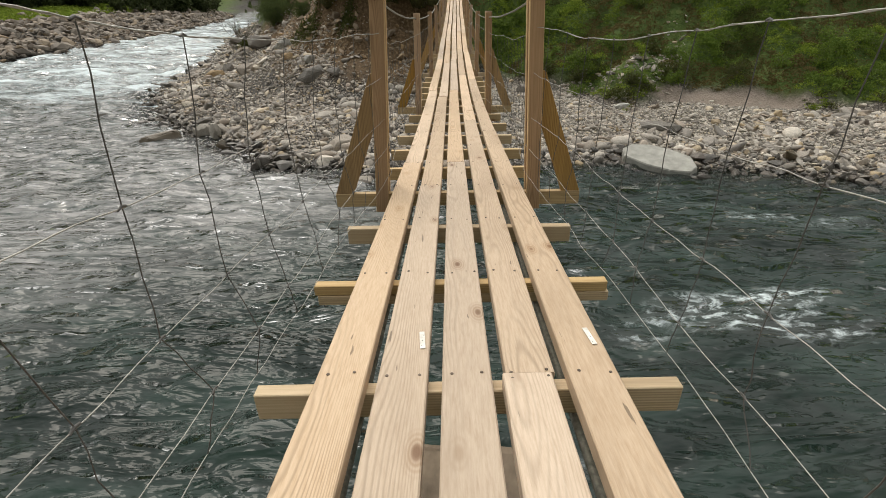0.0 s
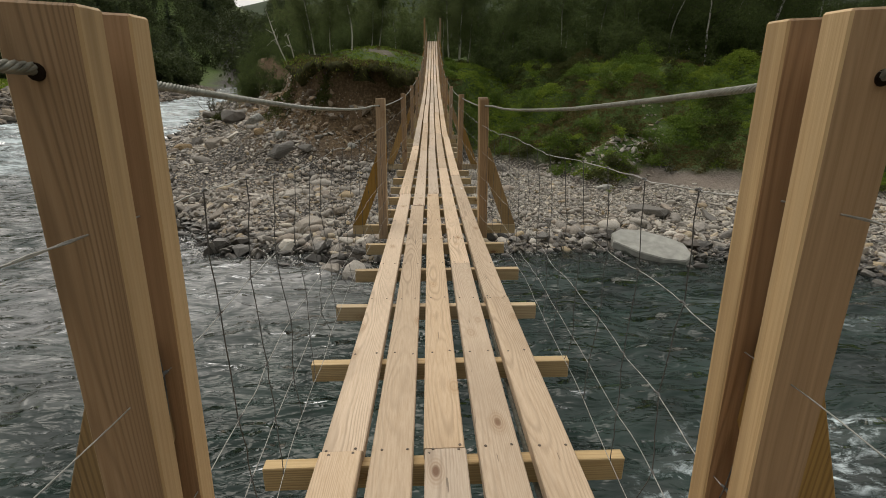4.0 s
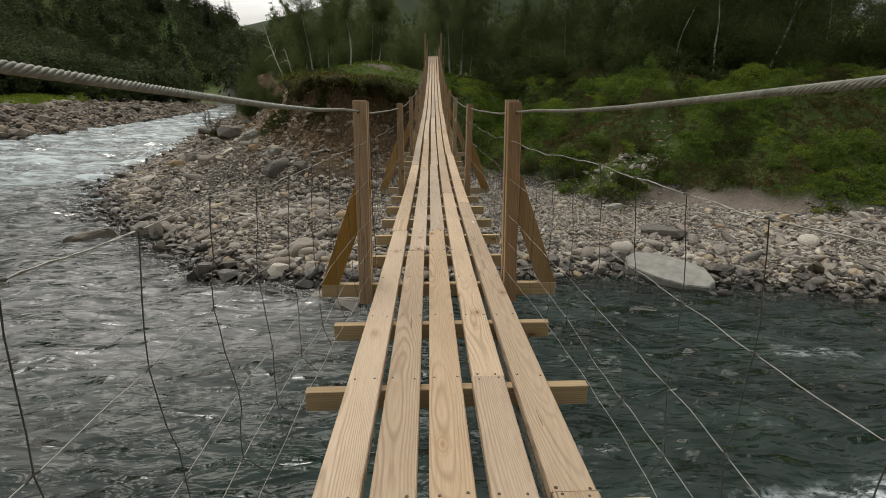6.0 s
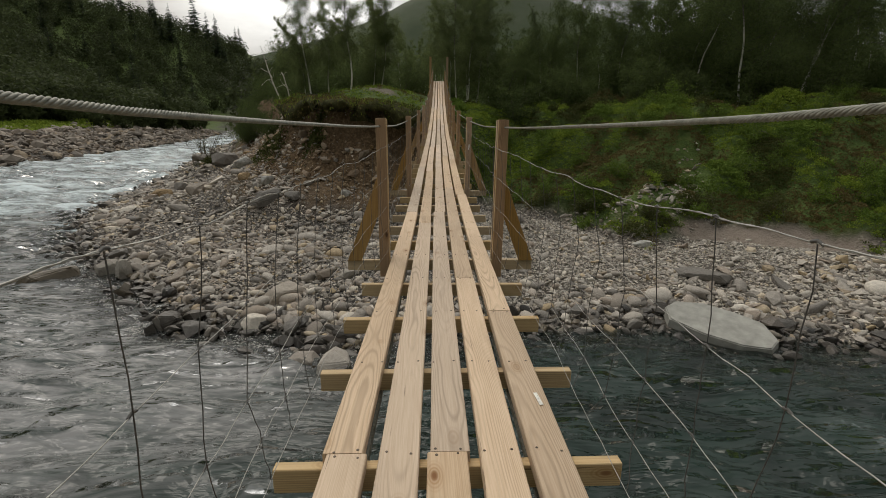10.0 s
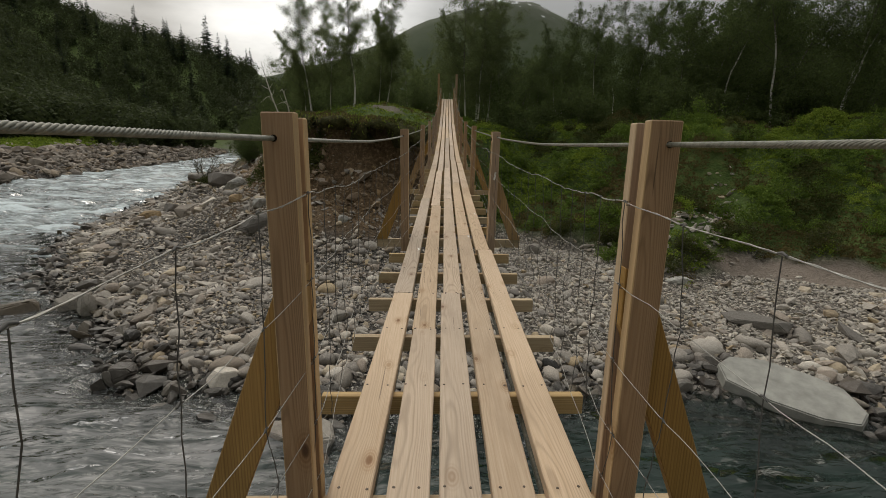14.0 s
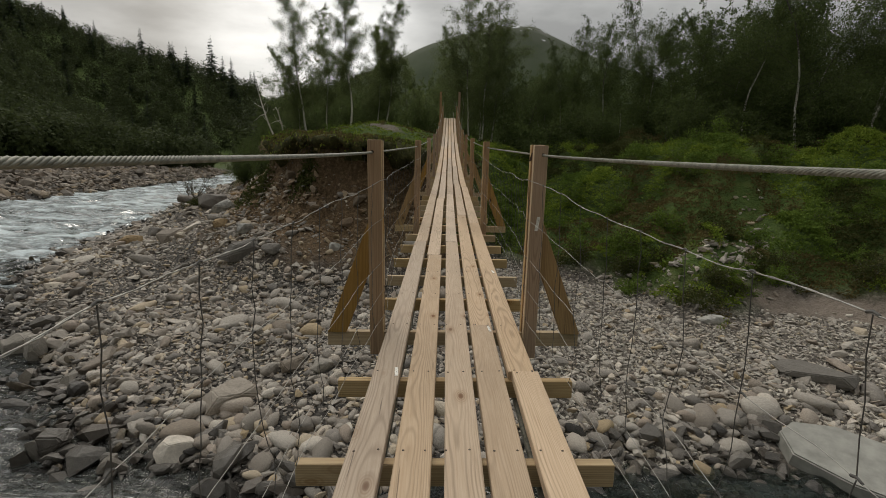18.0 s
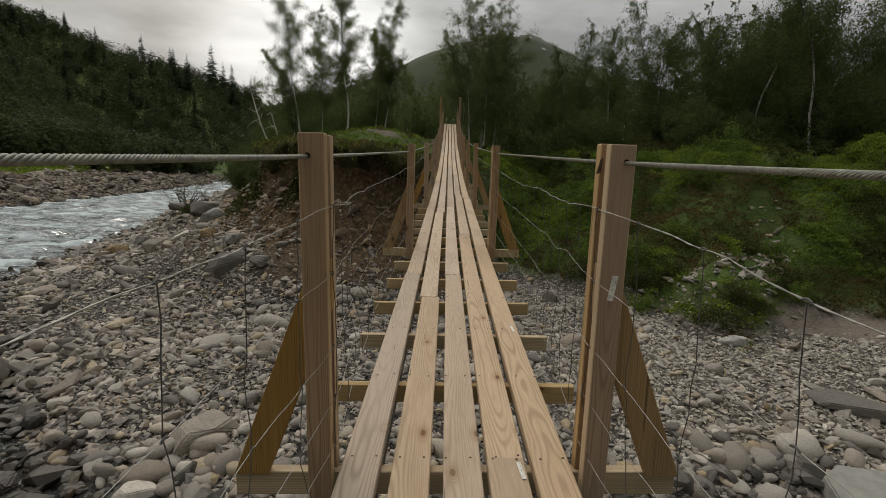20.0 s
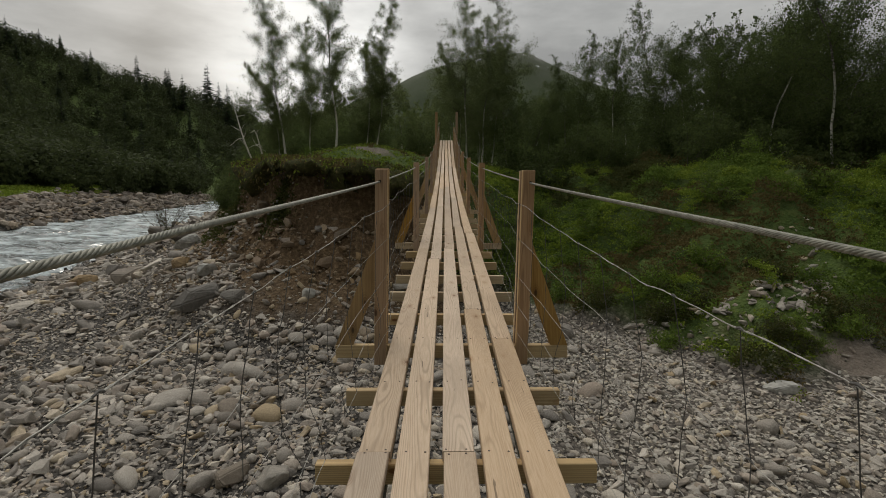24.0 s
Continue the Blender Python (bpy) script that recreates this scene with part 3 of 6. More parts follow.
    broad = M.math("MULTIPLY", broad, M.ramp(sep.outputs[2], ((0.02, (0, 0, 0)), (0.22, (1, 1, 1)))))
    fac = M.math("MAXIMUM", broad, fleck)
    m3 = M.node("MixShader")
    M.link(fac, m3.inputs[0])
    M.link(m2.outputs[0], m3.inputs[1])
    M.link(foam.outputs[0], m3.inputs[2])
    M.link(m3.outputs[0], M.out.inputs["Surface"])
    return M.m


rx = stretch([(-160, -60, 3), (-60, -30, 0.8), (-30, 24, 0.28), (24, 60, 0.9), (60, 400, 12)])
ry = stretch([(-70, -12, 3), (-12, 34, 0.28), (34, 70, 0.6), (70, 130, 1.5), (130, 330, 8)])
RX, RY = np.meshgrid(rx, ry)
rap = smooth01((RY - 27 + 9 * (fbm(RX * 0.16, RY * 0.16, 3) - 0.5)) / 20) * smooth01((-RX - 12) / 7) * (1 - 0.75 * smooth01((RY - 120) / 60))
spots = np.zeros_like(RX)
for sx, sy, wx, wy, a in ((4.6, 6.3, 1.2, 0.7, 0.6), (6.4, 7.4, 1.6, 0.8, 0.65), (7.9, 7.0, 1.6, 1.1, 0.6), (9.6, 8.0, 1.8, 0.8, 0.6), (10.2, 6.2, 1.8, 0.6, 0.5), (11.6, 13.2, 1.8, 0.6, 0.6), (10.2, 14.3, 1.0, 0.5, 0.5), (14.5, 12.5, 2.2, 0.7, 0.5), (12.5, 10.2, 2.0, 0.7, 0.4), (-3.0, 3.2, 1.6, 0.5, 0.12), (1.8, 2.6, 1.2, 0.7, 0.6)):
    spots += a * np.exp(-(((RX - sx) / wx) ** 2 + ((RY - sy) / wy) ** 2))
chop = (fbm(RX * 0.55 + 0.3 * RY, RY * 1.25 - 0.2 * RX, 3) - 0.5) * 0.5 + (fbm(RX * 0.25, RY * 0.5 + 40, 3) - 0.5) * 0.25
RZ = water_level(RX, RY) + chop * (0.95 + 0.75 * rap)
white = rap * np.clip(0.62 + 2.2 * chop, 0.1, 1.4)   # foam gathers on the crests of the rapids
depth = np.clip((water_level(RX, RY) - ground_height(RX, RY)) / 0.75, 0, 1)
ri = (np.arange(len(ry) - 1)[:, None] * len(rx) + np.arange(len(rx) - 1)[None, :]).ravel()
RF = np.stack([ri, ri + 1, ri + len(rx) + 1, ri + len(rx)], -1)
keep = (ground_height(RX, RY) < RZ + 0.35).ravel()
RF = RF[keep[RF].any(axis=1)]
w_me = mesh_np("water", np.stack([RX, RY, RZ], -1).reshape(-1, 3), RF, water_material(), True)
att = w_me.color_attributes.new("river", "FLOAT_COLOR", "POINT")
# alpha: strength of the painted sky sheen, greatest left and upstream
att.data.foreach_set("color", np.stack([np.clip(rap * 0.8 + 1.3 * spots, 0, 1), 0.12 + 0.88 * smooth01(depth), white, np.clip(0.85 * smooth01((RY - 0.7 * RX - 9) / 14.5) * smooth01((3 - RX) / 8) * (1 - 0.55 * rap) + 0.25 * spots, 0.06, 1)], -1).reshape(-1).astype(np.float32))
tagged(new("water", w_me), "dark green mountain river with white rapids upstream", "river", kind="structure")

# ---- mountain far up the valley ----
mx, my = np.meshgrid(np.linspace(-1500, 2600, 150), np.linspace(1250, 3200, 60))
crest = np.interp(mx, [-1500, -900, -484, -311, -181, -52, 207, 358, 467, 800, 1500, 2600], [90, 140, 245, 290, 345, 405, 490, 470, 425, 310, 180, 110])
mz = crest * np.exp(-((my - 1850) / 430) ** 2) * (0.95 + 0.10 * fbm(mx / 160, my / 160, 5)) + 6
mi = (np.arange(59)[:, None] * 150 + np.arange(149)[None, :]).ravel()


def mountain_material():
    M = Mat("mountain_heath_rock_and_snow", 0.95, 0.1)
    co = M.node("TexCoord")
    v = co.outputs["Object"]
    sep = M.node("SeparateXYZ")
    M.link(v, sep.inputs[0])
    n = M.noise(v, 0.012, 7, 0.65)
    f = M.math("ADD", M.math("MULTIPLY", sep.outputs[2], 1 / 520.0), M.math("MULTIPLY", M.math("SUBTRACT", n, 0.5), 0.7))
    c = M.ramp(f, ((0.25, (0.046, 0.062, 0.036)), (0.6, (0.075, 0.092, 0.056)), (0.9, (0.11, 0.12, 0.09)), (1.15, (0.17, 0.17, 0.15))))
    s = M.ramp(M.math("ADD", M.math("MULTIPLY", f, 0.5), M.math("MULTIPLY", M.noise(v, 0.03, 5, 0.6), 0.6)), ((0.80, (0, 0, 0)), (0.82, (1, 1, 1))))
    M.color(M.mix(s, c, (0.8, 0.82, 0.85)))
    return M.m


tagged(new("mountain", mesh_np("mountain", np.stack([mx, my, mz], -1).reshape(-1, 3), np.stack([mi, mi + 1, mi + 151, mi + 150], -1), mountain_material(), True)), "far green mountain with a few snow patches", "mountain", kind="structure")

# ---- the footbridge ----
def slope(y):
    p, q = deck(y - 0.2), deck(y + 0.2)
    return math.atan2(q[2] - p[2], 0.4)


bridge = tagged(new("suspension_footbridge"), "long narrow suspension footbridge of new pine planks on wire ropes", "footbridge")


def board(w, d, h, bevel=0.003):
    """A sawn board of width w (x), depth d (y) and height h (z), its edges eased."""
    bm = bmesh.new()
    bmesh.ops.create_cube(bm, size=1.0)
    bmesh.ops.scale(bm, vec=(w, d, h), verts=bm.verts)
    bmesh.ops.bevel(bm, geom=bm.edges[:], offset=bevel, segments=1, affect="EDGES")
    return bm


def board_mesh(name, w, d, h, mat, bevel=0.003):
    me = bpy.data.meshes.new(name)
    bm = board(w, d, h, bevel)
    bm.to_mesh(me)
    bm.free()
    me.materials.append(mat)
    return me


rng = np.random.RandomState(11)
BEAM_H, BEAM_D = 0.098, 0.048
beam_me = board_mesh("crossbeam", 1.28, BEAM_D, BEAM_H, BEAM)
beam2_me = board_mesh("crossbeam_pair", 1.28, BEAM_D, 0.048, BEAM)
frame_me = board_mesh("frame_crossbeam", 1.73, BEAM_D, BEAM_H, BEAM)
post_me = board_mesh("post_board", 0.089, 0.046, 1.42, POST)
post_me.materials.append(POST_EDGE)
for face in post_me.polygons:   # the boards' narrow edges are paler than their broad faces
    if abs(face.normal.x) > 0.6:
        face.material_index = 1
hb = bmesh.new()
bmesh.ops.create_cone(hb, cap_ends=True, segments=12, radius1=0.0098, radius2=0.0094, depth=0.003)
bmesh.ops.rotate(hb, verts=hb.verts, matrix=Matrix.Rotation(radians(90), 3, "X"))
hole_me = bpy.data.meshes.new("rope_hole")
hb.to_mesh(hole_me)
hb.free()
hole_me.materials.append(HOLE)
# each portal as it stands: offsets of the left post's top and foot, of the right post's top and foot, height of the posts
PORTALS = {0: (0.474, 0.534, 0.463, 0.532, 1.300), 6: (0.525, 0.542, 0.484, 0.514, 1.287), 12: (0.525, 0.516, 0.535, 0.518, 1.274),
           18: (0.530, 0.522, 0.525, 0.506, 1.275), 24: (0.512, 0.530, 0.525, 0.510, 1.290)}
USUAL = (0.5205, 0.5205, 0.5205, 0.5205, 1.285)


def portal(k):
    return PORTALS.get(k, USUAL)


def along_portals(ys, column):
    """A number of the portals, carried evenly from one to the next."""
    ks = [BAY * i for i in range(-2, 13)]
    return np.interp(ys, [k * STEP for k in ks], [portal(k)[column] for k in ks])


def rope_height(ys):
    """Height of the handrail ropes over the beams: through the portals' holes, slack between."""
    return np.interp(ys, [-0.9, -0.4, 0.0, 0.5, 1.2, 2.4, 3.0, 3.6, 4.28, 5.0, 6.3, 8.56, 10.2, 12.83, 13.7, 14.6, 15.5, 17.1], [1.204, 1.215, 1.228, 1.218, 1.206, 1.203, 1.207, 1.220, 1.216, 1.206, 1.214, 1.212, 1.197, 1.208, 1.213, 1.216, 1.212, 1.203])


LAST = int(Y_END / STEP)
FIRST = -8
for k in range(FIRST, LAST + 1):
    x, y, z = deck(k * STEP)
    framed = k % BAY == 0
    lean = rng.normal(0, 0.6)
    turn = rng.normal(0, 0.35)
    ob = child("frame_crossbeam" if framed else "crossbeam", frame_me if framed else beam_me, bridge)
    ob.matrix_basis = pose(x + (0 if framed else rng.normal(0, 0.008)), y, z - BEAM_H / 2, lean, 0, turn)
    if k == -2:   # one beam is made of two thin battens
        ob.data = beam2_me
        ob.location.z += 0.0245
        two = child("crossbeam", beam2_me, bridge)
        two.matrix_basis = pose(x + 0.006, y, z - BEAM_H + 0.0235, lean, 0, turn)
    if not framed:
        continue
    for side in (-1, 1):
        fwd = {12: -0.03, 18: -0.028}.get(k, 0.0)   # two portals stand a little askew
        for yy in (-0.050, 0.050):
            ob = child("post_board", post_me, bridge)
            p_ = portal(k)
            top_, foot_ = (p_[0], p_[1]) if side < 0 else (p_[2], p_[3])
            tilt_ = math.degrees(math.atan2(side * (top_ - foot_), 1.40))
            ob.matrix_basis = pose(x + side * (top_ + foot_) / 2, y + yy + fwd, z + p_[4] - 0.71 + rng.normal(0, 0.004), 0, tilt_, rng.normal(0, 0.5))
        for yy in (-0.0745, 0.0745):
            rim = child("rope_hole", hole_me, bridge)
            rim.location = (x + side * (portal(k)[0 if side < 0 else 2] + 0.012), y + yy + fwd, z + float(rope_height(y)))
        # raking strut between the two boards, cut level at the foot
        bm = bmesh.new()
        low, top = (0.862, 0.735), (0.580, 0.481)
        pts = [(low[1], 0.0), (low[0], 0.0), (0.563, 0.80), (top[1], 0.845), (top[1], 0.66)]
        va = [bm.verts.new((side * a, -0.022, b)) for a, b in pts]
        vb = [bm.verts.new((side * a, 0.022, b)) for a, b in pts]
        bm.faces.new(va)
        bm.faces.new(vb[::-1])
        for i in range(5):
            bm.faces.new((va[i], vb[i], vb[(i + 1) % 5], va[(i + 1) % 5]))
        bmesh.ops.recalc_face_normals(bm, faces=bm.faces[:])
        bmesh.ops.bevel(bm, geom=bm.edges[:], offset=0.002, segments=1, affect="EDGES")
        ob = part("strut", bm, BRACE, bridge)
        ob.location = (x, y + fwd, z + 0.001)

# planks: five rows, each plank seven spaces long, butted over a beam
PW, PT, PITCH = 0.146, 0.048, 0.1865
JOINT = (1, 0, 1, 4, 3)
nails = []
for row in range(5):
    off = (row - 2) * PITCH
    starts = [k for k in range(FIRST - 7, LAST + 8) if (k - JOINT[row]) % 7 == 0]
    for a in starts:
        k0, k1 = max(a, FIRST), min(a + 7, LAST)
        if k1 <= k0:
            continue
        ys = np.linspace(k0 * STEP + 0.0015, k1 * STEP - 0.0015, 2 * (k1 - k0) + 1)
        c = deck(ys)
        o = c[0] + np.array([off, 0, 0])
        wob = rng.normal(0, 0.004) + np.linspace(rng.normal(0, 0.004), rng.normal(0, 0.004), len(ys))
        lift = rng.normal(0, 0.0012)
        b = 0.004
        ring = np.array([(-PW / 2 + b, PT), (PW / 2 - b, PT), (PW / 2, PT - b), (PW / 2, 0.0), (-PW / 2, 0.0), (-PW / 2, PT - b)])
        v = np.zeros((len(ys), 6, 3))
        v[:, :, 0] = c[:, None, 0] + off + wob[:, None] + ring[None, :, 0]
        v[:, :, 1] = c[:, None, 1]
        v[:, :, 2] = c[:, None, 2] + ring[None, :, 1] + lift
        v -= o
        n = len(ys)
        i = np.arange(n - 1)[:, None] * 6 + np.arange(6)[None, :]
        j = np.arange(n - 1)[:, None] * 6 + (np.arange(6)[None, :] + 1) % 6
        f = np.stack([i, i + 6, j + 6, j], -1).reshape(-1, 4).tolist()
        e = (n - 1) * 6
        caps = [[0, 1, 2, 5], [5, 2, 3, 4], [e + 5, e + 2, e + 1, e], [e + 4, e + 3, e + 2, e + 5]]
        me = mesh_np("plank", v.reshape(-1, 3), np.array(f + caps), PLANK)
        ob = child("plank", me, bridge)
        ob.location = o
        for k in range(k0, k1 + 1):
            dy = 0.014 if k == k0 and k0 == a else (-0.014 if k == k1 else 0.0)
            q = deck(k * STEP)
            for s in (-0.046, 0.046):
                nails.append((q[0] + off + s + rng.normal(0, 0.006), q[1] + dy + rng.normal(0, 0.006), q[2] + PT + lift))

ang = np.arange(7) * 2 * np.pi / 7
pieces = []
for nx_, ny_, nz_ in nails:
    r = 0.0052 + 0.001 * rng.rand()
    v = np.concatenate([np.stack([nx_ + r * np.cos(ang), ny_ + r * np.sin(ang), np.full(7, nz_ + 0.0005)], -1), np.stack([nx_ + 0.8 * r * np.cos(ang), ny_ + 0.8 * r * np.sin(ang), np.full(7, nz_ + 0.0025)], -1), [[nx_, ny_, nz_ + 0.0025]]])
    i = np.arange(7)
    f = np.concatenate([np.stack([i, (i + 1) % 7, 7 + (i + 1) % 7], -1), np.stack([i, 7 + (i + 1) % 7, 7 + i], -1), np.stack([7 + i, 7 + (i + 1) % 7, np.full(7, 14)], -1)])
    pieces.append((v, f))
v, f = gather(pieces)
child("nails", mesh_np("nails", v, f, NAIL), bridge, "dark nail heads along the planks", "stuff")


# handrail wire ropes of six twisted strands, and the bearing ropes under the beams
def rope(line, radius, pitch, step):
    """Tube pieces of six strands twisted round a line (a function of y)."""
    out = []
    y0, y1 = line["from"], line["to"]
    ys = np.arange(y0, y1 + step, step)
    c = line["at"](ys)
    for s in range(6):
        a = ys / pitch * 2 * np.pi + s * np.pi / 3
        p = c + np.stack([np.cos(a), np.zeros_like(a), np.sin(a)], -1) * radius * 0.62
        out.append(tube(p, radius * 0.40, 5))
    return out


def rail(side):
    def at(ys):
        c = deck(ys)
        c[:, 0] += side * (along_portals(ys, 0 if side < 0 else 2) + 0.012)
        drop = (0.052 if side < 0 else 0.024) * np.clip(-ys - 0.8, 0, 6)   # the ropes come down towards the near anchor
        c[:, 2] += rope_height(ys) - drop
        return c
    return at


for side in (-1, 1):
    fine = rope({"from": FIRST * STEP, "to": 20.0, "at": rail(side)}, 0.0075, 0.068, 0.0088)
    far = [tube(rail(side)(np.arange(20.0, Y_END + 1, 0.5)), 0.0075, 6)]
    v, f = gather(fine + far)
    child("handrail_rope", mesh_np("handrail_rope", v, f, STEEL, True), bridge, "twisted grey steel wire rope handrail")
    ys = np.arange(FIRST * STEP - 3, Y_END + 4, 0.5)
    c = deck(ys)
    c[:, 0] += side * 0.33
    c[:, 2] -= BEAM_H + 0.014
    v, f = tube(c, 0.014, 7)
    child("bearing_rope", mesh_np("bearing_rope", v, f, STEEL, True), bridge, "grey steel wire rope under the beams")

# sagging wire netting on both sides: level strands and upright stays
STRANDS = ((1.045, 0.07, 0.125), (0.79, 0.095, 0.145), (0.54, 0.12, 0.145), (0.33, 0.10, 0.13), (0.13, 0.03, 0.11))


def net(side, ys, i):
    """The strand i of the netting: slack between the frames and bellied outwards."""
    h, sag, belly = STRANDS[i]
    c = deck(ys)
    t = ys / (STEP * BAY)
    n = np.floor(t)
    u = t - n
    dip = 4 * u * (1 - u)
    own = 0.8 + 0.5 * vnoise(n * 3.7 + side * 9.0, np.full_like(n, i * 2.3))
    c[:, 0] += side * (0.465 + belly * dip * own + 0.012 * np.minimum(1, 3 * dip) * (vnoise(ys * 3.1, np.full_like(ys, 3.0 * i + side)) - 0.5))
    c[:, 2] += h - sag * dip * own + 0.03 * (vnoise(ys * 2.3 + 50, np.full_like(ys, 5.0 * i + side)) - 0.5) + 0.010 * (vnoise(ys * 9.0 + 20, np.full_like(ys, 7.0 * i + side)) - 0.5)
    return c


for side in (-1, 1):
    for i in range(5):
        step = 0.05
        ys = np.arange(FIRST * STEP, 30.0, step)
        c = net(side, ys, i)
        a = ys / 0.045 * np.pi
        two = [tube(c + np.stack([np.cos(a + q), 0 * a, np.sin(a + q)], -1) * 0.0012, 0.0013, 4) for q in (0, np.pi)] if i == 0 else [tube(c, 0.0013, 4)]
        two.append(tube(net(side, np.arange(30.0, Y_END, 0.3), i), 0.0018, 3))
        v, f = gather(two)
        child("strand", mesh_np("strand", v, f, WIRE, True), bridge, "thin twisted galvanised fence wire" if i == 0 else "")
    for y in np.arange(FIRST * STEP + 0.2, 30.0, 0.305):
        if (y / (STEP * BAY)) % 1.0 < 0.04:
            continue
        p = np.array([net(side, np.array([y + 0.01 * i * rng.normal()]), i)[0] for i in range(5)])
        q = np.concatenate([np.linspace(p[i], p[i + 1], 5)[:-1] for i in range(4)] + [p[-1:]])
        q[1:-1] += rng.normal(0, 0.0022, (len(q) - 2, 3))
        bits = [tube(q, 0.0015, 4)] + [tube(p[i] + np.array([[0, -0.012, 0], [0, 0, 0.004], [0, 0.012, 0]]), 0.0032, 4) for i in range(4)]
        v, f = gather(bits)
        child("stay_wire", mesh_np("stay_wire", v, f, STAY, True), bridge)

# wire staples where the strands cross the post boards, and rust runs below the rope holes
staple_me = mesh_np("staple", *tube([(0.006, 0, -0.007), (-0.003, 0, -0.007), (-0.003, 0, 0.007), (0.006, 0, 0.007)], 0.0014, 5), NAIL)
for k in range(0, LAST + 1, BAY):
    if k * STEP > 31:
        break
    for side in (-1, 1):
        for i in range(5):
            for yy in (-0.05, 0.05):
                c = net(side, np.array([k * STEP + yy]), i)[0]
                ob = child("staple", staple_me, bridge)
                ob.matrix_basis = pose(c[0], c[1], c[2], rng.normal(0, 12), 0, 0 if side > 0 else 180)

# torn knot in a board of one portal
kc = deck(18 * STEP)
bm = bmesh.new()
chip = [(-0.010, -0.030), (0.008, -0.022), (0.013, 0.030), (0.003, 0.022)]
fa = [bm.verts.new((a, -0.0012, b)) for a, b in chip]
fb = [bm.verts.new((a, 0.0012, b)) for a, b in chip]
bm.faces.new(fa)
bm.faces.new(fb[::-1])
for q in range(4):
    bm.faces.new((fa[q], fb[q], fb[(q + 1) % 4], fa[(q + 1) % 4]))
bmesh.ops.recalc_face_normals(bm, faces=bm.faces[:])
part("torn_knot", bm, NAIL, bridge, "dark torn knot in the board").location = (kc[0] + 0.478, kc[1] - 0.028 + 0.0255, kc[2] + 1.196)

# paper tags stapled to the timber
def tag(x, y, z, w, h, rot):
    ob = child("paper_tag", board_mesh("paper_tag", w, h, 0.0012, PAPER, 0.0003), bridge, "small white paper tag with a printed code")
    ob.matrix_basis = pose(x, y, z, *rot)
    for i in range(3):
        b = child("printed_bar", board_mesh("printed_bar", w * (0.16 if i % 2 else 0.10), h * 0.05, 0.0004, INK, 0.0001), ob)
        b.location = (0.2 * w * (i - 1), h * (-0.36 + 0.30 * i), 0.0012)


for y, row, dx in ((-1.96, 1, 0.045), (-1.95, 4, 0.04), (6.05, 4, 0.03), (12.1, 0, 0.05), (12.75, 3, 0.05), (14.25, 4, 0.03)):
    c = deck(y)
    tag(c[0] + (row - 2) * PITCH + dx, y, c[2] + PT + 0.0045, 0.017, 0.10, (math.degrees(slope(y)), 0, 4))
for k, side, zz, yy in ((18, 1, 0.768, -0.1035),):
    c = deck(k * STEP)
    tag(c[0] + side * 0.522, c[1] + yy, c[2] + zz, 0.021, 0.092, (90, 9, 0))

# end of the bridge: two tall anchor posts and the landing
for yy, hh in ((Y_END, 2.0), (FIRST * STEP - 0.1, 1.5)):
    c = deck(yy)
    for side in (-1, 1):
        ob = child("anchor_post", board_mesh("anchor_post", 0.18, 0.16, hh + 2.4, POST, 0.008), bridge, "tall square timber anchor post")
        ob.location = (c[0] + side * 0.76, c[1] - 0.15, c[2] + (hh - 2.4) / 2)
    ob = child("landing_sill", board_mesh("landing_sill", 1.6, 0.2, 0.2, BEAM, 0.006), bridge)
    ob.location = (c[0], c[1] + (0.06 if yy > 0 else -0.06), c[2] - 0.25)

# ---- trees and shrubs ----
def leaves(centres, size, rng, droop=0.0):
    """Small pointed leaf clusters: one bent quad each, at random turns."""
    n = len(centres)
    a = rng.normal(size=(n, 3))
    a /= np.linalg.norm(a, axis=1)[:, None]
    a[:, 2] -= droop
    b = np.cross(a, rng.normal(size=(n, 3)))
    b /= np.linalg.norm(b, axis=1)[:, None] + 1e-9
    s = size * (0.6 + 0.8 * rng.rand(n))[:, None]
    c = np.asarray(centres)
    v = np.stack([c - a * s, c + b * s * 0.55, c + a * s, c - b * s * 0.55], 1).reshape(-1, 3)
    return v, np.arange(4 * n).reshape(-1, 4)


def limb(start, direction, length, rng, bend=0.25, lift=0.15, n=6):
    p, d = [np.array(start, float)], np.array(direction, float)
    d /= np.linalg.norm(d)
    for _ in range(n):
        d = d + rng.normal(0, bend / n ** 0.5, 3) * 0.6 + np.array([0, 0, lift / n])
        d /= np.linalg.norm(d)
        p.append(p[-1] + d * length / n)
    return np.array(p)


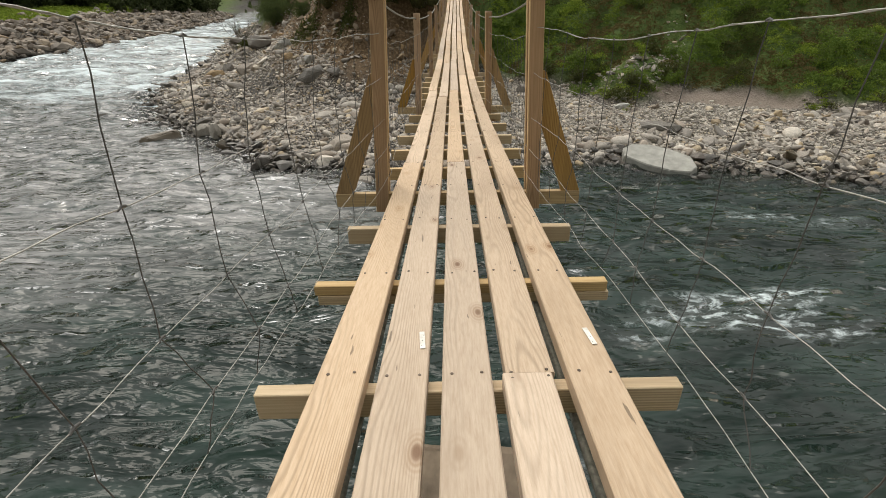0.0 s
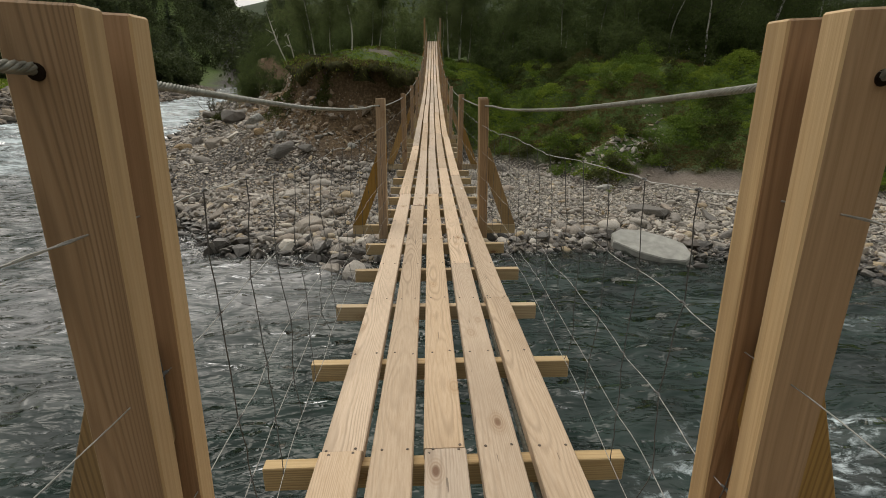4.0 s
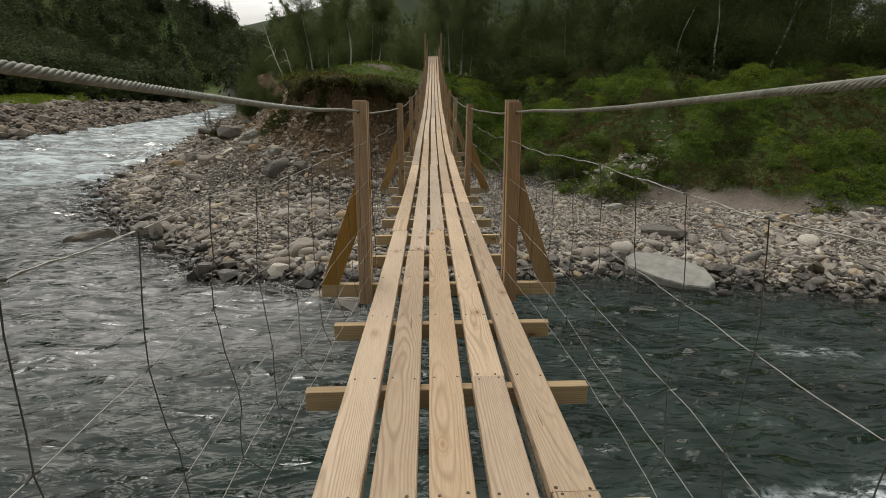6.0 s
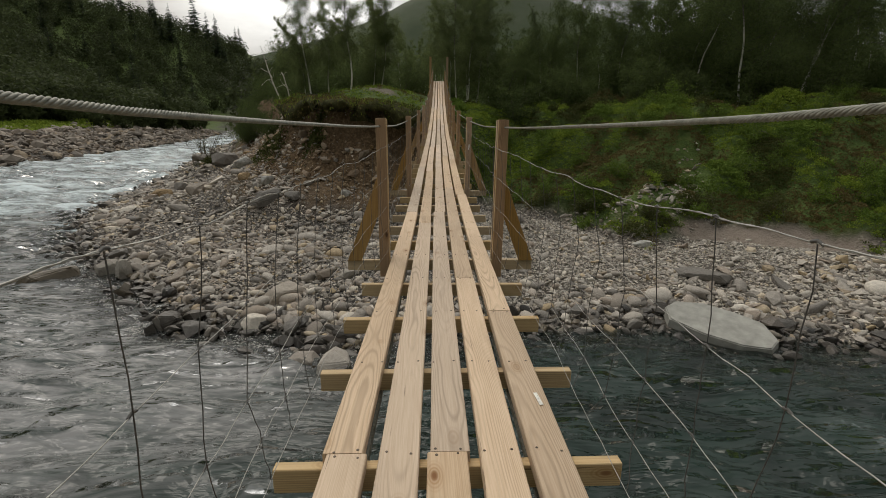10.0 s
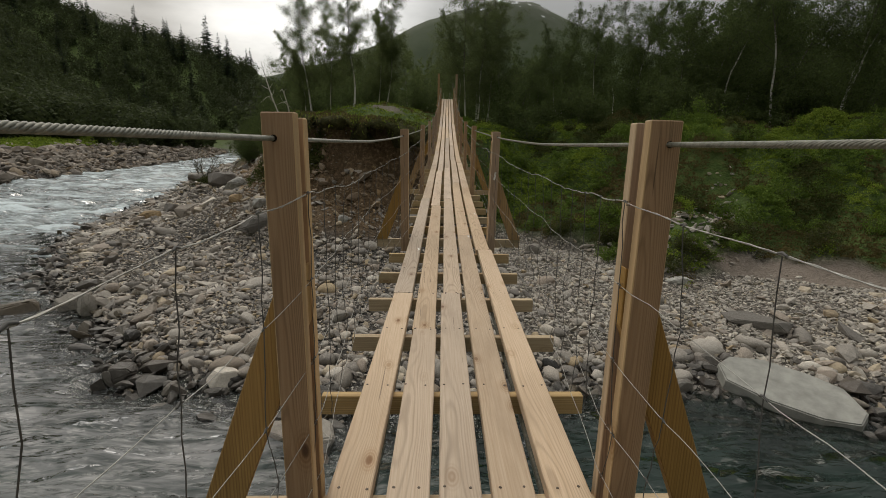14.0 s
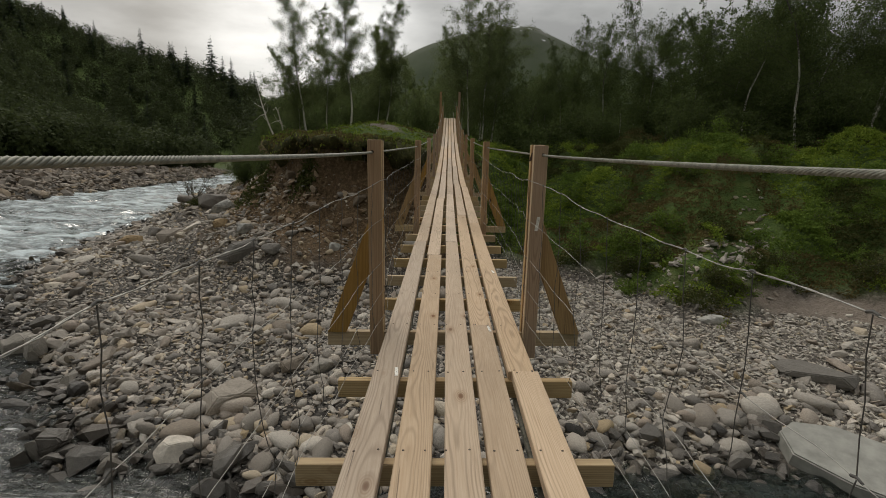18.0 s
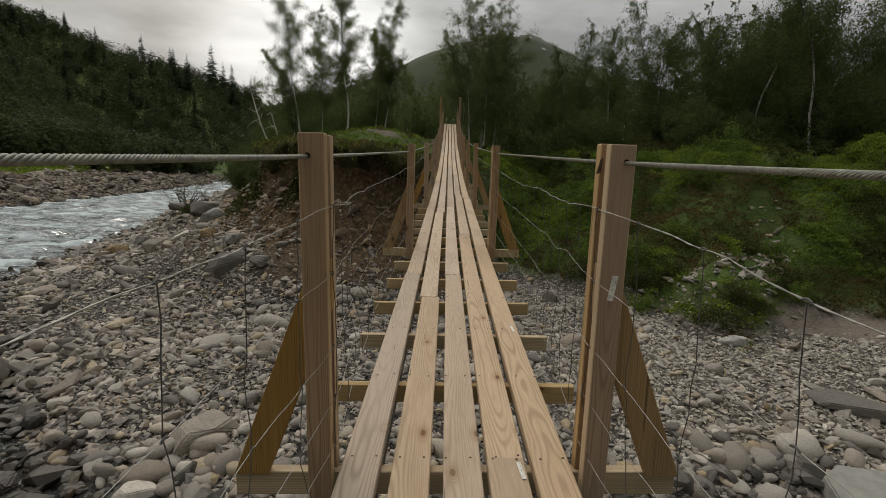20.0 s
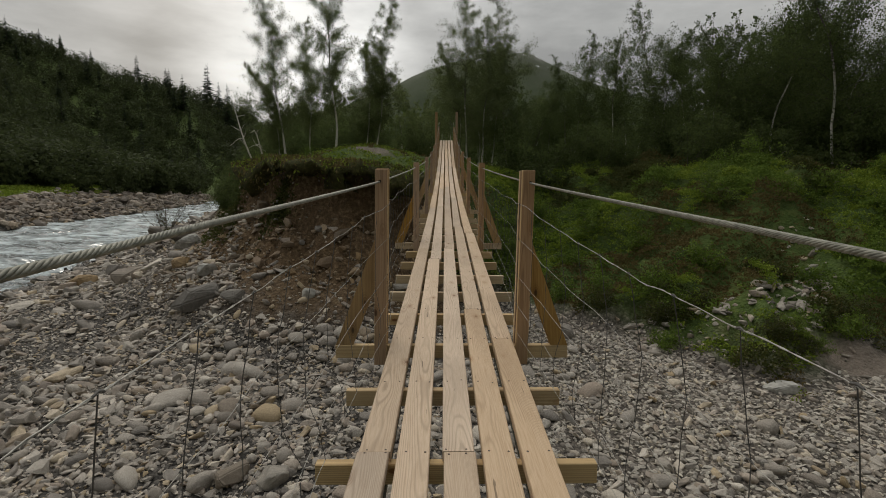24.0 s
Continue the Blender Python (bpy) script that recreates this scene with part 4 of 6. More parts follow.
def broadleaf(seed, height, spread, bare, n_leaf, leaf, stems=1, mat=None, bark=None, limbs=1.0, name="birch", twigged=1.0):
    """A birch or willow: trunk with rising limbs and fine hanging twigs, and a loose crown of small leaves along them."""
    rng = np.random.RandomState(seed)
    wood, twigs, tips, weight = [], [], [], []
    for s in range(stems):
        lean = rng.normal(0, 0.05 if stems == 1 else 0.3, 2)
        tr = limb((rng.normal(0, 0.08 * (stems > 1)), rng.normal(0, 0.08 * (stems > 1)), -0.5), (lean[0], lean[1], 1), height * (1 if s == 0 else 0.6 + 0.35 * rng.rand()) + 0.5, rng, 0.55, 0.3, 14)
        r0 = 0.0058 * height / (1 if stems == 1 else 1.5)
        wood.append(tube(tr, r0 * np.linspace(1, 0.10, 15) * np.r_[1.35, 1.1, np.ones(13)], 8))
        nb = int((48 if stems == 1 else 12) * limbs)
        for i in range(nb):
            u = bare + (0.985 - bare) * ((i + rng.rand()) / nb) ** 0.88
            j = min(int(u * 14), 13)
            base = tr[j] + (tr[j + 1] - tr[j]) * (u * 14 - j)
            az = rng.rand() * 6.283
            v = (u - bare) / (1 - bare)
            reach = spread * (0.45 + 0.95 * math.sin(math.pi * min(1, 0.22 + 0.72 * v)) ** 0.8) * (1.08 - 0.75 * v) * (0.5 + 0.65 * rng.rand())
            br = limb(base, (math.cos(az), math.sin(az), 0.5 + 0.9 * v), reach, rng, 0.45, -0.15, 7)
            (twigs if stems == 1 else wood).append(tube(br, r0 * 0.26 * (1.1 - u * 0.7) * np.linspace(1, 0.2, 8), 5 if twigged > 0.9 else 3))
            for q in range(int(3 + 11 * min(1, reach / spread))):
                m = rng.randint(1, 8)
                tw = limb(br[m], rng.normal(size=3) * (1, 1, 0.5) + (br[m] - br[0]) * 0.5, reach * (0.16 + 0.26 * rng.rand()), rng, 0.6, -0.9, 5)
                if rng.rand() < twigged:
                    twigs.append(tube(tw[::2] if len(tw) > 4 else tw, np.linspace(0.010, 0.003, len(tw[::2])), 3))
                tips.append(tw[1:])
                weight.extend([reach] * (len(tw) - 1))
    tips, weight = np.concatenate(tips), np.array(weight)
    pick = rng.choice(len(tips), size=n_leaf, p=weight / weight.sum())
    c = tips[pick] + rng.normal(0, 1, (n_leaf, 3)) * (0.05 + 0.045 * weight[pick])[:, None]
    wv, wf = gather(wood)
    tv, tf = gather(twigs)
    lv, lf = leaves(c, leaf, rng, 0.3)
    return (mesh_np(name + "_trunk", wv, wf, bark or BIRCH_BARK, True), mesh_np(name + "_brushwood", tv, tf, DARK_BARK), mesh_np(name + "_crown", lv, lf, mat or BIRCH_LEAF))


def spruce(seed, height):
    rng = np.random.RandomState(seed)
    tr = limb((0, 0, -0.5), (0, 0, 1), height + 0.5, rng, 0.03, 0.3, 10)
    fan = []
    z = 0.08 * height
    while z < height * 0.985:
        u = z / height
        reach = 0.20 * height * (1 - u) ** 0.85 * (0.75 + 0.5 * rng.rand()) + 0.12
        n = 7
        for i in range(n):
            if rng.rand() < 0.15:
                continue
            az = rng.rand() * 6.283
            d = np.array([math.cos(az), math.sin(az), 0])
            s = np.array([-d[1], d[0], 0])
            r = reach * (0.7 + 0.5 * rng.rand())
            base = np.array([0, 0, z])
            for m in range(5):
                p = base + d * r * (m + 0.5) / 5 + np.array([0, 0, -0.22 * r * ((m + 0.5) / 5) ** 1.4 + 0.06 * r])
                w = r * 0.20 * (1.2 - m / 5)
                for q in (-1, 1):
                    tip = p + s * q * w * (0.8 + 0.5 * rng.rand()) + d * w * 0.8 - np.array([0, 0, 0.35 * w + 0.1 * rng.rand()])
                    fan.append(np.array([p - d * r * 0.12, p + d * r * 0.10, tip, tip - d * w * 0.5 - np.array([0, 0, 0.3 * w])]))
        z += height * 0.028 * (0.8 + 0.4 * rng.rand()) + 0.05
    v = np.concatenate(fan)
    wv, wf = tube(tr, 0.013 * height * np.linspace(1, 0.05, 11), 7)
    return (mesh_np("spruce_trunk", wv, wf, DARK_BARK, True), mesh_np("spruce_crown", v, np.arange(len(v)).reshape(-1, 4), NEEDLE))


def plant(kind, meshes, names, x, y, label, category, turn=0.0, scale=1.0, group=""):
    """Sets a plant on the ground as a thing of its own."""
    z = float(ground_height(np.array([float(x)]), np.array([float(y)]))[0])
    ob = new(kind)
    for nm, me in zip(names, meshes):
        child(nm, me, ob, kind="stuff" if nm == "brushwood" else "")
    ob.matrix_basis = pose(x, y, z - 0.1, 0, 0, turn) @ Matrix.Diagonal((scale, scale, scale, 1))
    tagged(ob, label, category, group)
    return ob


TREE_PARTS = ("trunk", "brushwood", "crown")
rng = np.random.RandomState(5)
near_birch = [broadleaf(20 + i, h, sp, b, 32000, 0.036, name="near_birch") for i, (h, sp, b) in enumerate(((12.4, 2.3, 0.16), (12.6, 1.9, 0.20), (11.6, 2.0, 0.18), (14.0, 2.8, 0.2), (10.4, 1.5, 0.18)))]
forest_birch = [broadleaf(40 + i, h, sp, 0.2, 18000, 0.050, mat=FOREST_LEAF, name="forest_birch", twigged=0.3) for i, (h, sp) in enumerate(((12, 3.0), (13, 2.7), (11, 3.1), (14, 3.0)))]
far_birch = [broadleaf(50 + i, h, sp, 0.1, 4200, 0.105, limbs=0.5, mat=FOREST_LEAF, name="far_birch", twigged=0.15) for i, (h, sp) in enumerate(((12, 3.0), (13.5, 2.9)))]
mid_birch = [broadleaf(55 + i, h, sp, 0.12, 4200, 0.10, limbs=0.5, mat=BIRCH_LEAF, name="mid_birch", twigged=0.15) for i, (h, sp) in enumerate(((12, 3.0), (13.5, 2.9)))]
willow = [broadleaf(60 + i, h, sp, 0.08, 2800, 0.06, 5, SHRUB_LEAF, DARK_BARK, name="willow", twigged=0.4) for i, (h, sp) in enumerate(((2.6, 1.3), (3.4, 1.5), (1.6, 1.1)))]
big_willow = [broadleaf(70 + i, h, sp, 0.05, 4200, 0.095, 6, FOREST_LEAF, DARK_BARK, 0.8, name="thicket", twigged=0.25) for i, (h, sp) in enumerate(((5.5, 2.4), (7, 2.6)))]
far_willow = [broadleaf(75 + i, h, sp, 0.05, 1300, 0.26, 5, HILL_LEAF, DARK_BARK, 0.5, name="far_thicket", twigged=0.12) for i, (h, sp) in enumerate(((5.5, 2.6), (7, 2.8)))]
spruces = [spruce(80 + i, h) for i, h in enumerate((14.0, 17.0, 11.0))]

# tall birches on the terrace behind the eroded bank and at the far landing
for i, (x, y, s, m) in enumerate(((-9.0, 45.0, 0.95, 0), (-5.85, 44.5, 0.94, 1), (-3.9, 49.5, 0.94, 2), (3.2, 52.0, 1.0, 3), (4.0, 50.4, 0.95, 0), (6.6, 55.5, 1.0, 3), (2.6, 55.0, 0.9, 2), (-4.7, 49.2, 0.95, 4), (-9.7, 45.6, 0.7, 4), (5.2, 54.0, 0.95, 0), (-8.0, 47.5, 0.75, 1), (4.4, 57.0, 0.95, 1))):
    plant("birch_tree", near_birch[m], TREE_PARTS, x, y, "tall slender birch with pale trunk and thin crown", "tree", 67.0 * i, s, "birches on the terrace")
# wood to the right of the path
count = 0
while count < 78:
    x, y = rng.uniform(5, 62), rng.uniform(44, 84)
    if y < 44 + 0.05 * x + 3 * vnoise(np.array([x * 0.3]), np.array([1.0]))[0]:
        continue
    plant("birch_tree", forest_birch[count % 4] if y < 62 else far_birch[count % 2], TREE_PARTS, x, y, "dark green birch in dense mountain wood", "tree", rng.uniform(0, 360), rng.uniform(0.75, 1.05) * (0.62 + 0.38 * smooth01((x - 8) / 8) + 0.3 * smooth01((x - 22) / 10)), "birch wood")
    count += 1
for i, (x, y, s) in enumerate(((25, 43, 1.25), (28.5, 41.5, 1.15), (22.8, 45.5, 1.2), (31, 44, 1.3))):
    plant("birch_tree", forest_birch[i % 4], TREE_PARTS, x, y, "tall dark birch at the wood's edge", "tree", 80.0 * i, s, "birch wood")
# wood behind and left of the terrace
for i in range(46):
    x, y = rng.uniform(-40, 6), rng.uniform(56, 110)
    if signed(np.array([x]), np.array([y]), FOOT)[0] < 3:
        continue
    plant("birch_tree", mid_birch[i % 2], TREE_PARTS, x, y, "dark green birch in dense mountain wood", "tree", rng.uniform(0, 360), rng.uniform(0.55, 0.85), "birch wood")
# thickets over the river and along it
for i in range(150):
    x, y = rng.uniform(-110, -45), rng.uniform(60, 210)
    l = signed(np.array([x]), np.array([y]), LEFT_SHORE)[0]
    if l < (26 if y < 110 else 6) or l > 55:
        continue
    plant("willow_thicket", far_willow[i % 2], TREE_PARTS, x, y, "dark willow and birch thicket by the river", "shrub", rng.uniform(0, 360), rng.uniform(0.9, 1.7), "riverside thicket")
for i in range(16):
    x = rng.uniform(-30, -13)
    y = rng.uniform(47, 80)
    if signed(np.array([x]), np.array([y]), FOOT)[0] < 1.5:
        continue
    plant("willow_thicket", big_willow[i % 2], TREE_PARTS, x, y, "dark willow and birch thicket by the river", "shrub", rng.uniform(0, 360), rng.uniform(0.5, 0.9), "riverside thicket")
# thicket on the bank above the rapids
for i in range(34):
    y = rng.uniform(57, 120)
    x = float(np.interp(y, [p[1] for p in FOOT[:8]][::-1], [p[0] for p in FOOT[:8]][::-1])) + rng.uniform(1.5, 9)
    plant("willow_thicket", big_willow[i % 2], TREE_PARTS, x, y, "dark willow and birch thicket by the river", "shrub", rng.uniform(0, 360), rng.uniform(0.45, 0.8), "riverside thicket")
# undergrowth along the wood's edge
for i in range(64):
    x = rng.uniform(5.2, 50)
    y = 44.5 + 0.04 * x + rng.uniform(-1.5, 7)
    plant("willow_thicket", big_willow[i % 2], TREE_PARTS, x, y, "dense green birch and willow undergrowth", "shrub", rng.uniform(0, 360), rng.uniform(0.45, 0.85), "undergrowth at the wood's edge")
for i in range(26):
    x, y = rng.uniform(-18, 4), rng.uniform(49.5, 58)
    if abs(x - 1.6) < 3.0 and y < 56:
        continue
    plant("willow_thicket", big_willow[i % 2], TREE_PARTS, x, y, "dense green birch and willow undergrowth", "shrub", rng.uniform(0, 360), rng.uniform(0.35, 0.65), "undergrowth at the wood's edge")
for i, (x, y, s) in enumerate(((25, 41.8, 0.8), (28.2, 40.3, 0.7), (22.6, 44.2, 0.8), (30.5, 42.6, 0.9), (26.5, 43.5, 1.0))):
    plant("willow_thicket", big_willow[i % 2], TREE_PARTS, x, y, "dense green birch and willow undergrowth", "shrub", 60.0 * i, s, "undergrowth at the wood's edge")
# spruces on the hill's crest and flank
for i in range(100):
    crest = i < 45
    y = rng.uniform(285, 345) if crest else rng.uniform(190, 300)
    x = -y * rng.uniform(0.34, 1.02)
    if signed(np.array([x]), np.array([y]), LEFT_SHORE)[0] < 15 and y < 250:
        continue
    plant("spruce_tree", spruces[i % 3], ("trunk", "crown"), x, y, "dark pointed spruce on the wooded hill", "tree", rng.uniform(0, 360), rng.uniform(0.8, 1.25) * (1.35 if i % 5 == 0 else 1) * (1 if crest else 0.8), "spruces on the hill")


# ---- woods too far to count ----
def woods(n, seed, place, size, quads, leaf):
    """Crowns of a far wood as loose clumps of leaf faces."""
    r = np.random.RandomState(seed)
    x, y = place(r, n)
    z = ground_height(x, y)
    h = size * (0.6 + 0.7 * r.rand(n))
    u = r.normal(size=(n, quads, 3))
    u /= np.linalg.norm(u, axis=2)[:, :, None]
    rad = 1.08 * r.rand(n, quads, 1) ** 0.22
    c = np.stack([x, y, z + 0.5 * h], -1)[:, None, :] + u * rad * np.stack([0.33 * h, 0.33 * h, 0.55 * h], -1)[:, None, :]
    nrm = u.reshape(-1, 3) + r.normal(0, 0.45, (n * quads, 3)) + (0, 0, 0.35)
    c = c.reshape(-1, 3)
    a = np.cross(nrm, r.normal(size=(n * quads, 3)))
    a /= np.linalg.norm(a, axis=1)[:, None] + 1e-9
    b = np.cross(nrm, a)
    b /= np.linalg.norm(b, axis=1)[:, None] + 1e-9
    s = leaf * (0.6 + 0.8 * r.rand(n * quads))[:, None]
    v = np.stack([c - a * s, c + b * s * 0.7, c + a * s, c - b * s * 0.7], 1).reshape(-1, 3)
    return v, np.arange(4 * n * quads).reshape(-1, 4)


def hill_place(r, n):
    y = r.uniform(95, 340, n * 3)
    x = -y * r.uniform(0.2, 1.08, n * 3)
    l = signed(x, y, LEFT_SHORE)
    ok = (l > np.where(y < 130, 25, 11)) | (y > 235)
    return x[ok][:n], y[ok][:n]


def slope_place(r, n):
    y = r.uniform(86, 300, n)
    return y * r.uniform(-0.16, 1.1, n), y


hv, hf = woods(4000, 3, hill_place, 7.4, 90, 0.42)
tagged(new("hillside_woods", mesh_np("hillside_woods", hv, hf, HILL_LEAF)), "dark green birch and spruce woods on the hillside", "woods", kind="stuff")
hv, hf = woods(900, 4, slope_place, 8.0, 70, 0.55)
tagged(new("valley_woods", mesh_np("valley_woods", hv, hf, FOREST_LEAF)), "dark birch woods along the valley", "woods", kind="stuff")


def back_place(r, n):
    x, y = r.uniform(-90, 90, n), r.uniform(-75, -16, n)
    return x, y


# unseen woods added on that rise, dimming the light from behind
hv, hf = woods(420, 6, back_place, 11.0, 40, 0.8)
tagged(new("near_bank_woods", mesh_np("near_bank_woods", hv, hf, BIRCH_LEAF)), "unseen birch woods added behind the near bank to block light", "woods", kind="stuff")


def valley_place(r, n):
    """Along the river's right bank, up the valley."""
    x, y = r.uniform(-95, -14, n * 14), r.uniform(96, 260, n * 14)
    d = signed(x, y, SHORE)
    ok = (d > 4) & (d < 45)
    return x[ok][:n], y[ok][:n]


vx, vy = valley_place(np.random.RandomState(8), 300)
hv, hf = woods(len(vx), 8, valley_place, 7.0, 60, 0.42)
tagged(new("riverside_woods", mesh_np("riverside_woods", hv, hf, HILL_LEAF)), "dark woods along the upper river", "woods", kind="stuff")


# ---- stones of the gravel bar ----
def ico(sub):
    bm = bmesh.new()
    bmesh.ops.create_icosphere(bm, subdivisions=sub, radius=1.0)
    v = np.array([q.co[:] for q in bm.verts])
    f = np.array([[q.index for q in p.verts] for p in bm.faces])
    bm.free()
    return v, f


def lump(seed, sub, rough=0.2, flats=5):
    """A worn stone: a ball with some flats cut and its surface uneven."""
    r = np.random.RandomState(seed)
    v, f = ico(sub)
    v = v * (1 + rough * (r.rand(len(v), 1) - 0.5))
    for _ in range(flats):
        n = r.normal(size=3)
        n /= np.linalg.norm(n)
        d = v @ n
        cut = 0.55 + 0.3 * r.rand()
        v = v - np.clip(d - cut, 0, None)[:, None] * n * 0.85
    return v, f


def hull(seed, n, ease=0.0):
    """A broken stone: the hull of a few points on a ball, its edges eased by wear."""
    r = np.random.RandomState(seed)
    bm = bmesh.new()
    p = r.normal(size=(n, 3))
    p /= np.linalg.norm(p, axis=1)[:, None]
    for q in p * r.uniform(0.8, 1.1, (n, 1)):
        bm.verts.new(q)
    bmesh.ops.convex_hull(bm, input=bm.verts[:])
    bmesh.ops.delete(bm, geom=[q for q in bm.verts if not q.link_faces], context="VERTS")
    if ease:
        bmesh.ops.bevel(bm, geom=bm.edges[:], offset=ease, segments=1, affect="EDGES", clamp_overlap=True)
        bmesh.ops.triangulate(bm, faces=bm.faces[:])
    bmesh.ops.recalc_face_normals(bm, faces=bm.faces[:])
    bm.verts.index_update()
    v = np.array([q.co[:] for q in bm.verts])
    f = np.array([[q.index for q in t.verts] for t in bm.faces])
    bm.free()
    return v, f


BROKEN = [hull(200 + i, 15) for i in range(9)]
WORN = [hull(240 + i, 14, 0.13) for i in range(10)]
SMALL = [lump(i, 1, 0.45, 2) for i in range(8)]
GRIT = [hull(300 + i, 9) for i in range(6)]
LARGE = [lump(20 + i, 2, 0.09, 13) for i in range(8)]


def turned(r, n):
    """n turns about z with a little tilt."""
    a, b, c = r.rand(n) * 6.283, r.normal(0, 0.42, n), r.normal(0, 0.42, n)
    ca, sa, cb, sb, cc, sc = np.cos(a), np.sin(a), np.cos(b), np.sin(b), np.cos(c), np.sin(c)
    z, o = np.zeros(n), np.ones(n)
    rz = np.stack([ca, -sa, z, sa, ca, z, z, z, o], -1).reshape(n, 3, 3)
    rx_ = np.stack([o, z, z, z, cb, -sb, z, sb, cb], -1).reshape(n, 3, 3)
    ry_ = np.stack([cc, z, sc, z, o, z, -sc, z, cc], -1).reshape(n, 3, 3)
    return rz @ rx_ @ ry_


def scatter(r, x, y, rad, models):
    """Verts and faces of stones set into the ground."""
    n = len(x)
    z = ground_height(x, y)
    s = np.stack([rad * r.uniform(0.9, 1.55, n), rad * r.uniform(0.65, 1.0, n), rad * r.uniform(0.36, 0.66, n)], -1)
    rot = turned(r, n)
    pick = r.randint(len(models), size=n)
    vs, fs, o = [], [], 0
    for m, (v, f) in enumerate(models):
        at = np.where(pick == m)[0]
        if not len(at):
            continue
        w = np.einsum("nij,nkj->nki", rot[at], v[None] * s[at][:, None, :])
        w += np.stack([x[at], y[at], z[at] + 0.32 * s[at, 2]], -1)[:, None, :]
        vs.append(w.reshape(-1, 3))
        fs.append((f[None] + (np.arange(len(at)) * len(v))[:, None, None]).reshape(-1, 3) + o)
        o += len(at) * len(v)
    return np.concatenate(vs), np.concatenate(fs)


rs = np.random.RandomState(31)


def bar_spots(n, wet=False):
    """Places on the bar, denser near the bridge."""
    x = rs.uniform(-30, 32, n)
    y = np.where((x < -13) & (rs.rand(n) < 0.5), rs.uniform(40, 72, n), rs.uniform(15, 47, n))
    d, e = signed(x, y, SHORE), signed(x, y, FOOT)
    patch = fbm(x * 0.25, y * 0.25, 3)
    ok = (d > -1.6) & (d < 1.5) if wet else (d > np.where(x < 3, 0.75, 0.35)) & (e < 0.6 + 2.6 * (x < 1) * (x + 4 < 0)) & ((e < 0) | (rs.rand(n) < 0.4))
    ok &= wet | (e < -2.6) | (x < -8) | (x > 0.8) | (rs.rand(n) < 0.22)
    ok &= np.hypot((0.8 * (x - 10.4) - 0.6 * (y - 19.65)) / 1.95, (0.6 * (x - 10.4) + 0.8 * (y - 19.65)) / 1.05) > 1.0   # bare rock of the slab
    ok &= (sand_reach(x, y) > 1.0) | (rs.rand(n) < 0.06)
    return x[ok], y[ok], d[ok], patch[ok]


x, y, d, patch = bar_spots(90000)
coarse = np.where(x < 2, 1.0, np.where(y < 25, 0.95, 0.7)) * np.where(d < 3, 1.25, 1.0) * (0.7 + 0.6 * patch)
rad = np.clip(0.084 * coarse * np.exp(rs.normal(0, 0.58, len(x))), 0.04, 0.6)
order = np.argsort(-rad)
x, y, rad = x[order], y[order], rad[order]
close = (np.abs(x - 1) < 10) & (y < 31)
chosen = np.where(close)[0][:300]
rest = np.ones(len(x), bool)
rest[chosen] = False
big = rest & (rad > 0.13)
small = rest & ~big
half = rs.rand(len(x)) < 0.22
v, f = scatter(rs, x[big & half], y[big & half], rad[big & half], LARGE)
child("cobbles", mesh_np("cobbles", v, f, STONE, True), ground, "rounded grey river cobbles of the gravel bar", "stuff")
v, f = scatter(rs, x[big & ~half], y[big & ~half], rad[big & ~half], WORN)
child("broken_cobbles", mesh_np("broken_cobbles", v, f, STONE), ground, "angular grey and brown river stones", "stuff")
dry = small & (x > 2.2)
v, f = scatter(rs, x[dry], y[dry], rad[dry], BROKEN + GRIT[:3])
child("pale_pebbles", mesh_np("pale_pebbles", v, f, PALESTONE), ground, "small pale dry river pebbles", "stuff")
small &= ~dry
v, f = scatter(rs, x[small], y[small], rad[small], BROKEN + GRIT[:3])
child("pebbles", mesh_np("pebbles", v, f, STONE), ground, "small grey and brown river pebbles", "stuff")
px, py = bar_spots(85000)[:2]
pale_side = px > 2.2
v, f = scatter(rs, px[~pale_side], py[~pale_side], 0.045 + 0.05 * rs.rand((~pale_side).sum()), GRIT)
child("fine_gravel", mesh_np("fine_gravel", v, f, STONE), ground, "fine grey gravel between the cobbles", "stuff")
v, f = scatter(rs, px[pale_side], py[pale_side], 0.045 + 0.05 * rs.rand(pale_side.sum()), GRIT)
child("pale_gravel", mesh_np("pale_gravel", v, f, PALESTONE), ground, "fine pale dry gravel of the bar", "stuff")
wx, wy, wd = bar_spots(32000, True)[:3]
keepw = rs.rand(len(wx)) < np.where(wd < -0.5, 0.45, 0.9)
wx, wy = wx[keepw], wy[keepw]
v, f = scatter(rs, wx, wy, np.clip(0.14 * np.exp(rs.normal(0, 0.5, len(wx))), 0.05, 0.5), BROKEN + LARGE)
v[:, 2] += 0.07
child("wet_stones", mesh_np("wet_stones", v, f, WETSTONE), ground, "dark wet stones along the waterline", "stuff")
# gravel beach over the river
lx, ly = rs.uniform(-92, -42, 30000), rs.uniform(52, 175, 30000)
ll = signed(lx, ly, LEFT_SHORE)
ok = (ll > -1) & (ll < 18 + 3 * (rs.rand(30000) - 0.5)) & (rs.rand(30000) < 0.75)
v, f = scatter(rs, lx[ok], ly[ok], np.clip(0.30 * np.exp(rs.normal(0, 0.5, ok.sum())), 0.1, 1.1), SMALL)
child("far_beach_stones", mesh_np("far_beach_stones", v, f, FARSTONE), ground, "grey stones of the far river beach", "stuff")

